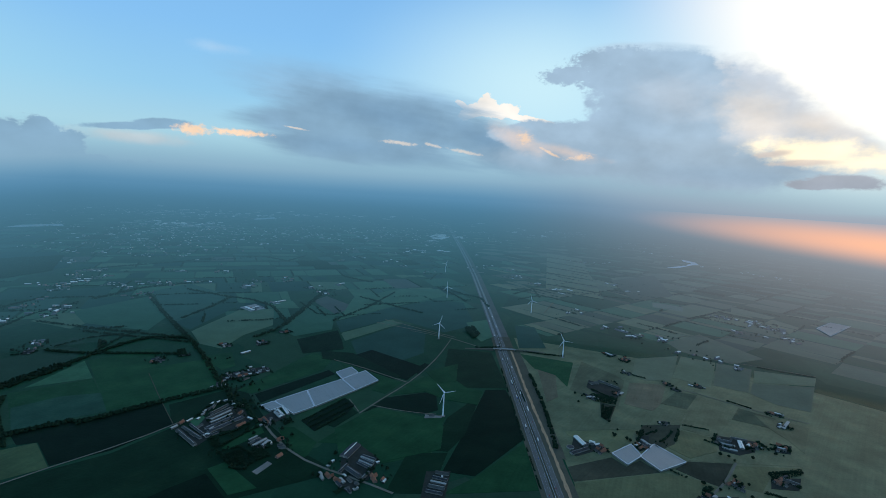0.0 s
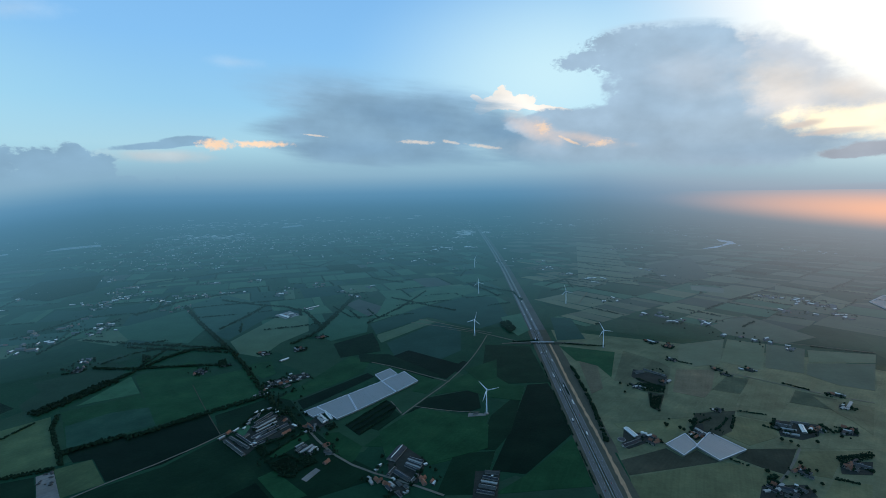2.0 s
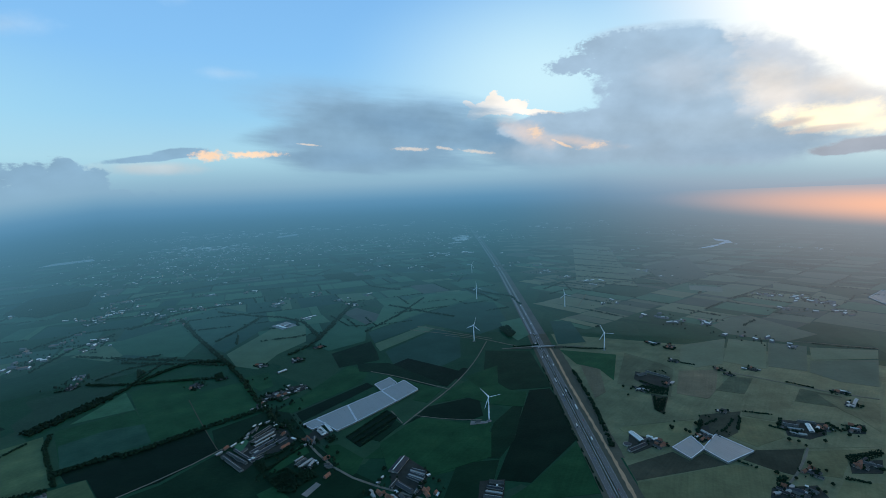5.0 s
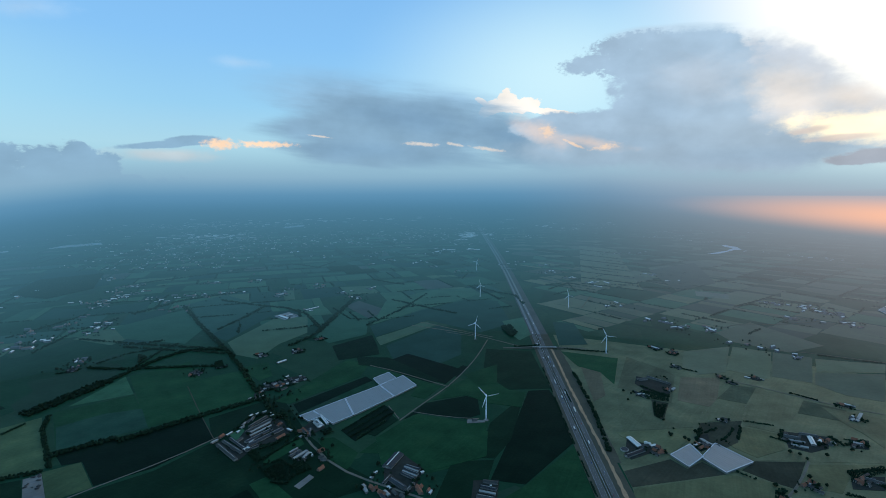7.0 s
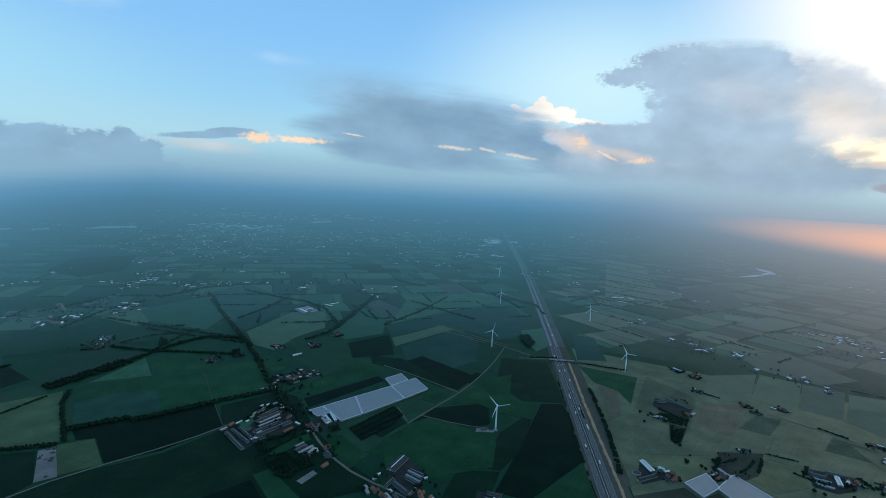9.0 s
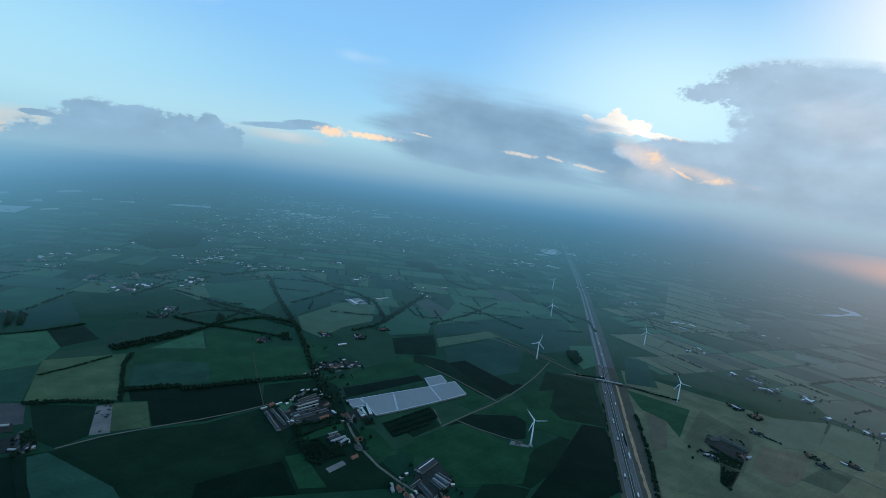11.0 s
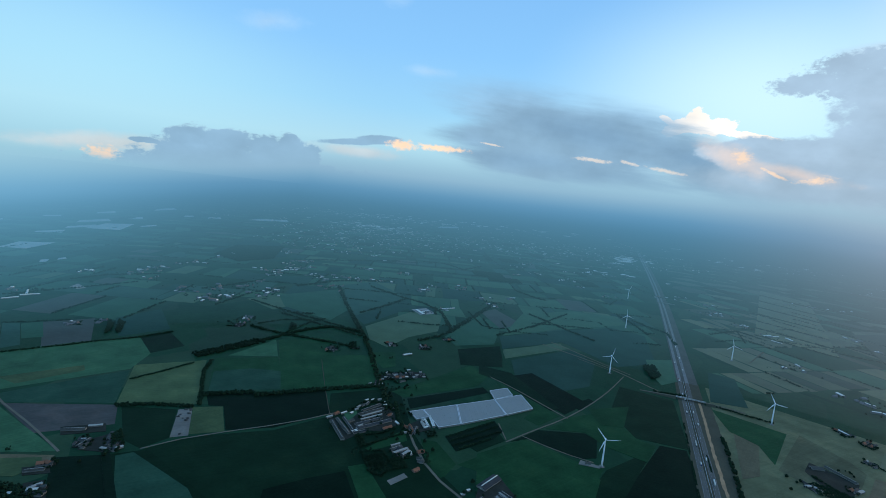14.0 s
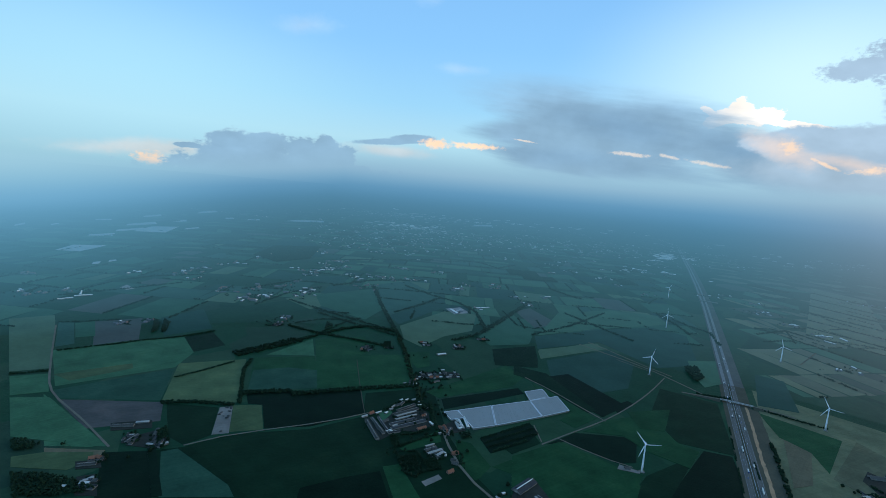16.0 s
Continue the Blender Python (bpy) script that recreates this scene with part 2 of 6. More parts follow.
def material(name, colour, rough=0.8, metal=0.0, spread=0.15, grain=0.2, size=3.0, bump=0.0, gloss=0.06, each=0.0, far=False):
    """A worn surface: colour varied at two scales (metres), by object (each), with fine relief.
    far: land and things past NEAR, with evening haze painted over them as a glow."""
    m = bpy.data.materials.new(name)
    m.use_nodes = True
    k = Nodes(m.node_tree)
    at = k.node("ShaderNodeNewGeometry").outputs["Position"]
    large, small = k.noise(at, 1 / (size * 8), 3.0), k.noise(at, 1 / size, 5.0, 0.65)
    tone = k.math("MULTIPLY_ADD", k.math("SUBTRACT", large, 0.5), spread * 3, 1.0)
    tone = k.math("MULTIPLY", tone, k.math("MULTIPLY_ADD", k.math("SUBTRACT", small, 0.5), grain * 3, 1.0))
    if each:
        own = k.node("ShaderNodeObjectInfo").outputs["Random"]
        tone = k.math("MULTIPLY", tone, k.math("MULTIPLY_ADD", k.math("SUBTRACT", own, 0.5), each * 2, 1.0))
    if callable(colour):
        if far:      # parcels shrink with the drawn-in land, to look right from the flight
            px, py, pz = k.node("ShaderNodeSeparateXYZ", Vector=at).outputs
            true = k.math("DIVIDE", EYE_Z, k.math("MAXIMUM", k.math("SUBTRACT", EYE_Z, pz), 4.0))
            colour = colour(k, k.node("ShaderNodeCombineXYZ", X=k.math("MULTIPLY", px, true), Y=k.math("MULTIPLY", k.math("SUBTRACT", py, 60.0), true), Z=0.0).outputs[0])
        else:
            colour = colour(k, at)
    paint = k.mix(1.0, colour, k.node("ShaderNodeCombineColor", Red=tone, Green=tone, Blue=tone).outputs[0], "MULTIPLY")
    shader = k.node("ShaderNodeBsdfPrincipled", **{"Base Color": paint, "Roughness": rough, "Metallic": metal, "Specular IOR Level": gloss})
    if bump:
        relief = k.node("ShaderNodeBump", Height=small, Strength=bump, Distance=size * 0.3)
        k.put(shader.inputs["Normal"], relief.outputs[0])
    out = shader.outputs[0]
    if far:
        # haze painted as emission over the base colour, thicker with distance
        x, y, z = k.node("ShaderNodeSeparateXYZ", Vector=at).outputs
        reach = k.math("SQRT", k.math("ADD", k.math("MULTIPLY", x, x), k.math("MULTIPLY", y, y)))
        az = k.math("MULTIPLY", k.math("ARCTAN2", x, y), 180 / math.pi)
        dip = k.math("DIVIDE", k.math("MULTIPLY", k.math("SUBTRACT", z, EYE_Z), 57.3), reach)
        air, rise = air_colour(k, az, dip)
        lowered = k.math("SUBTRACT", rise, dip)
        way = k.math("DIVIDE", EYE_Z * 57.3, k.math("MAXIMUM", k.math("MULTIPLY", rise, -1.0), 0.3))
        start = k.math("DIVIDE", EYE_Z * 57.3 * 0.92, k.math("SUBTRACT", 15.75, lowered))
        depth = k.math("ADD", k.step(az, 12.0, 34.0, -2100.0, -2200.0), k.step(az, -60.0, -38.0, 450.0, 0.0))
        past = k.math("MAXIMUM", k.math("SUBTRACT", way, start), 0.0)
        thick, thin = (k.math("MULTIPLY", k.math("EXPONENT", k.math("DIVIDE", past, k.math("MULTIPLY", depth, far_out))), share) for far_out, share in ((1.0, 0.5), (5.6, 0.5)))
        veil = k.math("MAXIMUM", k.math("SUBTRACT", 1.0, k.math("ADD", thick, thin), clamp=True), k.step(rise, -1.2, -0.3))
        # low orange sunlight in the haze, painted onto the far land's emission
        sun_glow = k.step(ellipse(k, az, dip, (47, -2.7), (28, 2.3), -3), 0.0, 1.0)
        air = k.mix(k.math("MULTIPLY", sun_glow, 0.95), air, (1.2, 0.60, 0.36))
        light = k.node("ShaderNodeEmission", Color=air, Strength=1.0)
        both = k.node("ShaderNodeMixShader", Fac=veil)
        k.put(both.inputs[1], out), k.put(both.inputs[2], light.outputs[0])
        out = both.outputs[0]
    k.put(k.node("ShaderNodeOutputMaterial").inputs[0], out)
    return m


def patchwork(k, at):
    """Meadow, maize and stubble in long parcels."""
    turned = k.node("ShaderNodeMapping", Vector=at, Rotation=(0, 0, radians(24)), Scale=(1 / 210, 1 / 360, 0))
    cells = k.node("ShaderNodeTexVoronoi", Vector=turned.outputs[0], Scale=1.0, Randomness=0.75)
    cells.distance = "CHEBYCHEV"
    pick = k.node("ShaderNodeSeparateColor", Color=cells.outputs["Color"]).outputs[0]
    return k.ramp(pick, [(0.0, (0.012, 0.044, 0.022)), (0.25, (0.018, 0.060, 0.028)), (0.5, (0.015, 0.052, 0.025)), (0.7, (0.026, 0.066, 0.031)), (0.85, (0.024, 0.054, 0.030)), (1.0, (0.034, 0.074, 0.036))])


def drilled(value):
    """A crop with wheel lines along its rows, wet and dry patches and a paler headland here and there."""
    def tone(k, at):
        own = k.node("ShaderNodeObjectInfo").outputs["Random"]
        turned = k.node("ShaderNodeVectorRotate", Vector=at, Angle=k.math("MULTIPLY_ADD", own, 0.5, 0.3))
        turned.rotation_type = "Z_AXIS"
        rows = k.node("ShaderNodeMapping", Vector=turned.outputs[0], Scale=(1 / 5.5, 1 / 260, 0))
        lines = k.noise(rows.outputs[0], 1.0, 3.0, 0.6)
        wet = k.noise(at, 1 / 95, 4.0, 0.6)
        lift = k.math("MULTIPLY", k.math("MULTIPLY_ADD", k.math("SUBTRACT", lines, 0.5), 0.4, 1.0), k.math("MULTIPLY_ADD", k.math("SUBTRACT", wet, 0.5), 0.9, 1.0))
        dry = k.mix(k.step(wet, 0.5, 0.75, 0.0, 0.35), value, (value[0] * 1.5 + 0.004, value[1] * 1.12, value[2]))
        return k.mix(1.0, dry, k.node("ShaderNodeCombineColor", Red=lift, Green=lift, Blue=lift).outputs[0], "MULTIPLY")
    return tone


M = {
    "land": material("meadow_patchwork", patchwork, 0.3, size=9, spread=0.2, grain=0.12, bump=0.25, gloss=0.005),
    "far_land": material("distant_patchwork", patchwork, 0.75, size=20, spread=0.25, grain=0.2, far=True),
    "asphalt": material("asphalt", (0.125, 0.118, 0.098), 0.75, size=4, spread=0.12, grain=0.1),
    "verge": material("mown_verge", (0.085, 0.080, 0.052), 0.9, size=5, spread=0.2, grain=0.2),
    "sand": material("bare_sand", (0.40, 0.25, 0.135), 0.95, size=4, spread=0.25, grain=0.25, bump=0.4),
    "yard": material("worn_concrete_yard", (0.034, 0.036, 0.027), 0.9, size=3, spread=0.3, grain=0.3),
    "track": material("gravel_track", (0.155, 0.14, 0.10), 0.95, size=3, spread=0.2, grain=0.2),
    "line": material("road_paint", (0.34, 0.34, 0.33), 0.6, size=2, spread=0.1, grain=0.1),
    "glass": material("whitewashed_greenhouse_glass", (0.235, 0.235, 0.205), 0.5, size=6, spread=0.05, grain=0.04, gloss=0.25, each=0.03),
    "rail": material("painted_gutter", (0.56, 0.56, 0.54), 0.5, size=2, spread=0.08, grain=0.08),
    "steel": material("white_turbine_paint", (0.88, 0.89, 0.89), 0.4, size=2, spread=0.04, grain=0.03),
    "concrete": material("concrete", (0.21, 0.20, 0.17), 0.9, size=2, spread=0.15, grain=0.15),
    "wall": material("brick_wall", (0.24, 0.16, 0.12), 0.9, size=1.5, spread=0.15, grain=0.2, each=0.2),
    "tile": material("orange_roof_tile", (0.25, 0.105, 0.06), 0.85, size=1.2, spread=0.15, grain=0.25, each=0.25),
    "slate": material("dark_sheet_roof", (0.046, 0.047, 0.045), 0.6, size=1.5, spread=0.2, grain=0.2, each=0.3),
    "grey": material("grey_fibre_cement_roof", (0.072, 0.070, 0.058), 0.85, size=1.5, spread=0.2, grain=0.2, each=0.25),
    "pale": material("pale_sheet_roof", (0.36, 0.335, 0.28), 0.6, size=2, spread=0.12, grain=0.1, each=0.15),
    "white": material("white_sheet", (0.70, 0.655, 0.55), 0.5, size=2, spread=0.06, grain=0.06),
    "bark": material("bark", (0.07, 0.052, 0.038), 0.95, size=0.5, grain=0.3),
    "leaf": material("foliage", (0.012, 0.029, 0.013), 0.8, size=2.5, spread=0.2, grain=0.35, bump=0.6, each=0.25),
    # far copies: base colours mostly lightened, haze laid over them as emission
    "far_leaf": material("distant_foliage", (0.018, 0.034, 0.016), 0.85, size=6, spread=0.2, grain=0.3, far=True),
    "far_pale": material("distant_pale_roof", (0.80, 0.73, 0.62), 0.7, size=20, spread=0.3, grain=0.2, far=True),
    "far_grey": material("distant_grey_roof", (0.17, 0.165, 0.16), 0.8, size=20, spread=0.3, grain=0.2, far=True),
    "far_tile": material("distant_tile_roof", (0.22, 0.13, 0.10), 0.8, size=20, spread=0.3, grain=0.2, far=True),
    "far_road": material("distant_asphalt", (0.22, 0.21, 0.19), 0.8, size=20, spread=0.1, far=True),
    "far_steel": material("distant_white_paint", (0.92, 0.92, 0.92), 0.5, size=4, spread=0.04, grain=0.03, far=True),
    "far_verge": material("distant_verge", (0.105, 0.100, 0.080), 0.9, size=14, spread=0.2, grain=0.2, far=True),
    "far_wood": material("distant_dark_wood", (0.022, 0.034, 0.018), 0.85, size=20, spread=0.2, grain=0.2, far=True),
    "rubber": material("tyre_rubber", (0.02, 0.02, 0.02), 0.8),
    "window": material("dark_glass", (0.02, 0.025, 0.03), 0.1),
}
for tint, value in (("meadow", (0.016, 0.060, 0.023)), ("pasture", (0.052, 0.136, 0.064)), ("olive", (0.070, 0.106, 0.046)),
                    # the blue-green tone has mid-distance haze put into its base colour
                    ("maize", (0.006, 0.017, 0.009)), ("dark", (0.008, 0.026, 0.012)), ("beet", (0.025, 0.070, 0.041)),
                    # first four: field tones lightened and warmed, sunward haze put into the colour
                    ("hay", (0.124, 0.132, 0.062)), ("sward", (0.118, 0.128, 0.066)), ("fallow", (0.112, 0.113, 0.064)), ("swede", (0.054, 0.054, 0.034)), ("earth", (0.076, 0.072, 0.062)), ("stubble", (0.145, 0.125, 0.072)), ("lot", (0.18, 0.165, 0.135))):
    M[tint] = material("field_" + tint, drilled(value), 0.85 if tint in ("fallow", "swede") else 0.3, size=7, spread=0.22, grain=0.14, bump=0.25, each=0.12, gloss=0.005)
PAINTS = [material("car_paint", c, 0.3, size=2, spread=0.02, grain=0.02) for c in ((0.7, 0.7, 0.7), (0.05, 0.06, 0.08), (0.3, 0.32, 0.34), (0.35, 0.05, 0.04), (0.06, 0.12, 0.3))]

# ---------------------------------------------------------------- building blocks
HUB = Vector((0, 60, EYE_Z))      # middle of the flight


def lay(x, y, h=0.0):
    """Where a place of the land lies: true out to 3.1 km; farther off the land is drawn in towards
    the rim of a shallow bowl, five kilometres out, so that its distance stays in view."""
    v = Vector((x, y, h)) - HUB
    d = v.length
    if d <= 3200:
        return Vector((x, y, h))
    return HUB + v * ((3200 + 1650 * (1 - math.exp((3200 - d) / 1650))) / d)


def is_far(pts):
    return max(math.hypot(p[0], p[1]) for p in pts) > NEAR


def mesh_object(name, verts, faces, mats, parent=None, label="", smooth=False, index=None):
    me = bpy.data.meshes.new(name)
    me.from_pydata([tuple(v) for v in verts], [], faces)
    for m in mats if isinstance(mats, (list, tuple)) else [mats]:
        me.materials.append(m)
    if index is not None:
        me.polygons.foreach_set("material_index", index)
    if smooth:
        me.polygons.foreach_set("use_smooth", [True] * len(me.polygons))
    me.update()
    ob = new(name, me)
    if parent is not None:
        ob.parent = parent
    if label:
        ob["label"] = label
    return ob


def part(name, bm, mat, parent, label="", smooth=False):
    """Links a bmesh as one mesh object under a thing or a part."""
    me = bpy.data.meshes.new(name)
    bmesh.ops.recalc_face_normals(bm, faces=bm.faces)
    bm.to_mesh(me)
    bm.free()
    me.materials.append(mat)
    if smooth:
        me.polygons.foreach_set("use_smooth", [True] * len(me.polygons))
    ob = new(name, me)
    ob.parent = parent
    if label:
        ob["label"] = label
    return ob


def empty(name, m, label, category, group=""):
    ob = new(name)
    ob.matrix_basis = m
    return tagged(ob, label, category, group)


def box(bm, lo, hi):
    """Adds a box between two corners."""
    vs = [bm.verts.new((x, y, z)) for z in (lo[2], hi[2]) for x, y in ((lo[0], lo[1]), (hi[0], lo[1]), (hi[0], hi[1]), (lo[0], hi[1]))]
    for f in ((3, 2, 1, 0), (4, 5, 6, 7), (0, 1, 5, 4), (1, 2, 6, 5), (2, 3, 7, 6), (3, 0, 4, 7)):
        bm.faces.new([vs[i] for i in f])
    return bm


def boxed(lo, hi, bevel=0.0):
    bm = box(bmesh.new(), lo, hi)
    if bevel:
        bmesh.ops.bevel(bm, geom=bm.edges[:], offset=bevel, segments=1, affect="EDGES")
    return bm


def lathe(bm, rings, n=12, axis="z"):
    """Adds a turned body from (radius, height) rings."""
    loops = []
    for r, h in rings:
        loop = []
        for i in range(n):
            a = 2 * math.pi * i / n
            p = (r * math.cos(a), r * math.sin(a), h)
            loop.append(bm.verts.new(p if axis == "z" else (p[0], p[2], p[1])))
        loops.append(loop)
    for a, b in zip(loops, loops[1:]):
        for i in range(n):
            bm.faces.new((a[i], a[(i + 1) % n], b[(i + 1) % n], b[i]))
    bm.faces.new(loops[0][::-1]), bm.faces.new(loops[-1])
    return bm


def ribbon(name, pts, width, mat, z, label, category="", kind="structure", thick=0.3, wander=0.0, seed=1, parent=None):
    """A strip of the ground along a line of places: road, track, verge."""
    rnd = random.Random(seed)
    line = []
    for a, b in zip(pts, pts[1:]):
        n = max(1, int(math.dist(a, b) / (60 if wander == 0 else 12)))
        line += [(a[0] + (b[0] - a[0]) * i / n, a[1] + (b[1] - a[1]) * i / n) for i in range(n)]
    line.append(pts[-1])
    if wander == 0 and len(pts) > 2:      # round the bends
        for _ in range(2):
            line = [line[0]] + [((p[0] + 2 * q[0] + r[0]) / 4, (p[1] + 2 * q[1] + r[1]) / 4) for p, q, r in zip(line, line[1:], line[2:])] + [line[-1]]
    verts, faces = [], []
    for i, p in enumerate(line):
        a, b = line[max(i - 1, 0)], line[min(i + 1, len(line) - 1)]
        d = Vector((b[0] - a[0], b[1] - a[1])).normalized()
        w = width / 2
        wl, wr = w * (1 + rnd.uniform(-wander, wander)), w * (1 + rnd.uniform(-wander, wander))
        for s, h in ((-wl, z - thick), (-wl, z), (wr, z), (wr, z - thick)):
            verts.append(lay(p[0] + d.y * s, p[1] - d.x * s, h))
        if i:
            o = 4 * i
            for j in range(3):
                faces.append((o - 4 + j, o - 3 + j, o + 1 + j, o + j))
    ob = mesh_object(name, verts, faces, mat, parent)
    return ob if parent else tagged(ob, label, category, "", kind)


FIELD_AT = [0]
TONES = {"hay": "olive-green field paled for sunward haze", "sward": "green pasture paled for sunward haze", "fallow": "dark green field paled for sunward haze", "meadow": "deep green grass meadow", "pasture": "mid green grass pasture", "olive": "pale olive mown grass field", "maize": "very dark green maize field or shadowed strip",
         "dark": "dark green crop field", "beet": "green field tinted blue for haze", "earth": "bare purple-brown earth field", "swede": "very dark green field lifted for sunward haze", "yard": "worn grey concrete farmyard", "stubble": "dry yellow-brown stubble field", "lot": "pale bare storage lot with pits", "glass": "far pale block of greenhouses", "water": "pale far lake among dark woods"}
FAR_TONES = {}
# the field colours again, lightened to carry part of the distance haze
HAZED_COLOURS = {"hay": (0.158, 0.164, 0.088), "sward": (0.148, 0.156, 0.087), "fallow": (0.126, 0.130, 0.077), "swede": (0.076, 0.086, 0.056), "yard": (0.085, 0.083, 0.080), "meadow": (0.040, 0.104, 0.058), "pasture": (0.060, 0.130, 0.070), "olive": (0.086, 0.136, 0.074), "maize": (0.018, 0.052, 0.038), "dark": (0.026, 0.068, 0.046), "beet": (0.042, 0.096, 0.064), "earth": (0.078, 0.088, 0.070), "stubble": (0.165, 0.175, 0.120), "lot": (0.28, 0.26, 0.23), "glass": (0.42, 0.44, 0.42), "water": (0.8, 0.72, 0.7)}


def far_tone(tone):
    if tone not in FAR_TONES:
        FAR_TONES[tone] = material("distant_" + tone, HAZED_COLOURS[tone], 0.8, size=12, spread=0.18, grain=0.12, far=True)
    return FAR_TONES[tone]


def field(tone, *pts):
    """A parcel of farmland with its own crop, a hand's breadth over the ditches round it."""
    FIELD_AT[0] += 1
    z = 0.10 + 0.006 * FIELD_AT[0]
    far = is_far(pts)
    n = len(pts)
    verts = [lay(x, y, z) for x, y in pts] + [lay(x, y, -0.2) for x, y in pts]
    faces = [tuple(range(n))] + [(i, i + n, (i + 1) % n + n, (i + 1) % n) for i in range(n)]
    ob = mesh_object("field", verts, faces, far_tone(tone) if far else M[tone])
    if ob.data.polygons[0].normal.z < 0:
        ob.data.flip_normals()
    return tagged(ob, TONES[tone], "field", "", "structure")


def ball(seed, level=2):
    """A lumpy leaf clump about the origin, radius about 1."""
    bm = bmesh.new()
    bmesh.ops.create_icosphere(bm, subdivisions=level, radius=1.0)
    rnd = random.Random(seed)
    off = Vector((rnd.uniform(0, 50), rnd.uniform(0, 50), rnd.uniform(0, 50)))
    for v in bm.verts:
        v.co *= 0.82 + 0.5 * noise.noise(v.co * 1.7 + off) + rnd.uniform(-0.13, 0.13)
    verts, faces = np.array([v.co[:] for v in bm.verts]), [[v.index for v in f.verts] for f in bm.faces]
    bm.free()
    return verts, np.array(faces)


CLUMPS = [ball(i, 1) for i in range(8)]
FINE_CLUMPS = [ball(20 + i, 2) for i in range(6)]


def heap(clumps, kinds):
    """Joins clumps (x, y, z, radius, squash) into vertex and face arrays."""
    vs, fs, n = [], [], 0
    for i, (x, y, z, r, squash) in enumerate(clumps):
        v, f = kinds[i % len(kinds)]
        a = (i * 2.399) % 6.283
        c, s = math.cos(a), math.sin(a)
        vs.append(np.stack([(v[:, 0] * c - v[:, 1] * s) * r + x, (v[:, 0] * s + v[:, 1] * c) * r + y, v[:, 2] * r * squash + z], 1))
        fs.append(f + n)
        n += len(v)
    return np.concatenate(vs), np.concatenate(fs)


def array_object(name, verts, faces, mat, parent=None):
    me = bpy.data.meshes.new(name)
    me.from_pydata(verts.tolist(), [], faces.tolist())
    me.materials.append(mat)
    me.update()
    ob = new(name, me)
    if parent:
        ob.parent = parent
    return ob


HEDGES = [0]


def hedgerow(width, height, *pts, gaps=0.1):
    """A row of bushes and small trees along a field edge; many uncounted crowns in one mesh."""
    HEDGES[0] += 1
    rnd = random.Random(HEDGES[0])
    far = is_far(pts)
    clumps = []
    for a, b in zip(pts, pts[1:]):
        length = math.dist(a, b)
        for _ in range(int(length / (height * (0.22 if not far else 0.42)) * max(1, width / height * 0.9)) + 1):
            t, s = rnd.random(), rnd.uniform(-0.5, 0.5) * width
            if noise.noise(Vector((t * length / 40, HEDGES[0] * 7.1, 0))) < -0.75 + gaps:
                continue
            d = ((b[0] - a[0]) / length, (b[1] - a[1]) / length)
            r = height * rnd.uniform(0.26, 0.52)
            x, y = a[0] + (b[0] - a[0]) * t + d[1] * s, a[1] + (b[1] - a[1]) * t - d[0] * s
            p = lay(x, y, r * rnd.uniform(0.55, 1.1))
            if far:
                r *= min(1.0, (p - HUB).length / (Vector((x, y, 0)) - HUB).length)
            clumps.append((*p, r, rnd.uniform(0.75, 1.15)))
    if not clumps:
        return
    ob = array_object("hedgerow", *heap(clumps, CLUMPS), M["far_leaf" if far else "leaf"])
    return tagged(ob, "dark green hedgerow of bushes and small trees", "hedgerow", "", "stuff")


def wood(*pts, height=12.0):
    """A dense stand of trees inside an outline; crowns in one mesh."""
    HEDGES[0] += 1
    rnd, step = random.Random(100 + HEDGES[0]), 2.0 + height * 0.42
    far = is_far(pts)
    xs, ys = [p[0] for p in pts], [p[1] for p in pts]
    clumps = []
    for _ in range(int((max(xs) - min(xs)) * (max(ys) - min(ys)) / step ** 2 * (1.5 if far else 3.0))):
        x, y = rnd.uniform(min(xs), max(xs)), rnd.uniform(min(ys), max(ys))
        inside = False
        for (x1, y1), (x2, y2) in zip(pts, pts[1:] + pts[:1]):
            if (y1 > y) != (y2 > y) and x < (x2 - x1) * (y - y1) / (y2 - y1) + x1:
                inside = not inside
        if inside:
            r = height * rnd.uniform(0.28, 0.48) * (1.0 if far else 0.7)
            p = lay(x, y, height * rnd.uniform(0.3, 0.75))
            if far:
                r *= min(1.0, (p - HUB).length / (Vector((x, y, 0)) - HUB).length)
            clumps.append((*p, r, rnd.uniform(0.8, 1.2)))
    ob = array_object("wood", *heap(clumps, CLUMPS), M["far_leaf" if far else "leaf"])
    return tagged(ob, "dense stand of dark green broadleaf trees", "wood", "", "stuff")


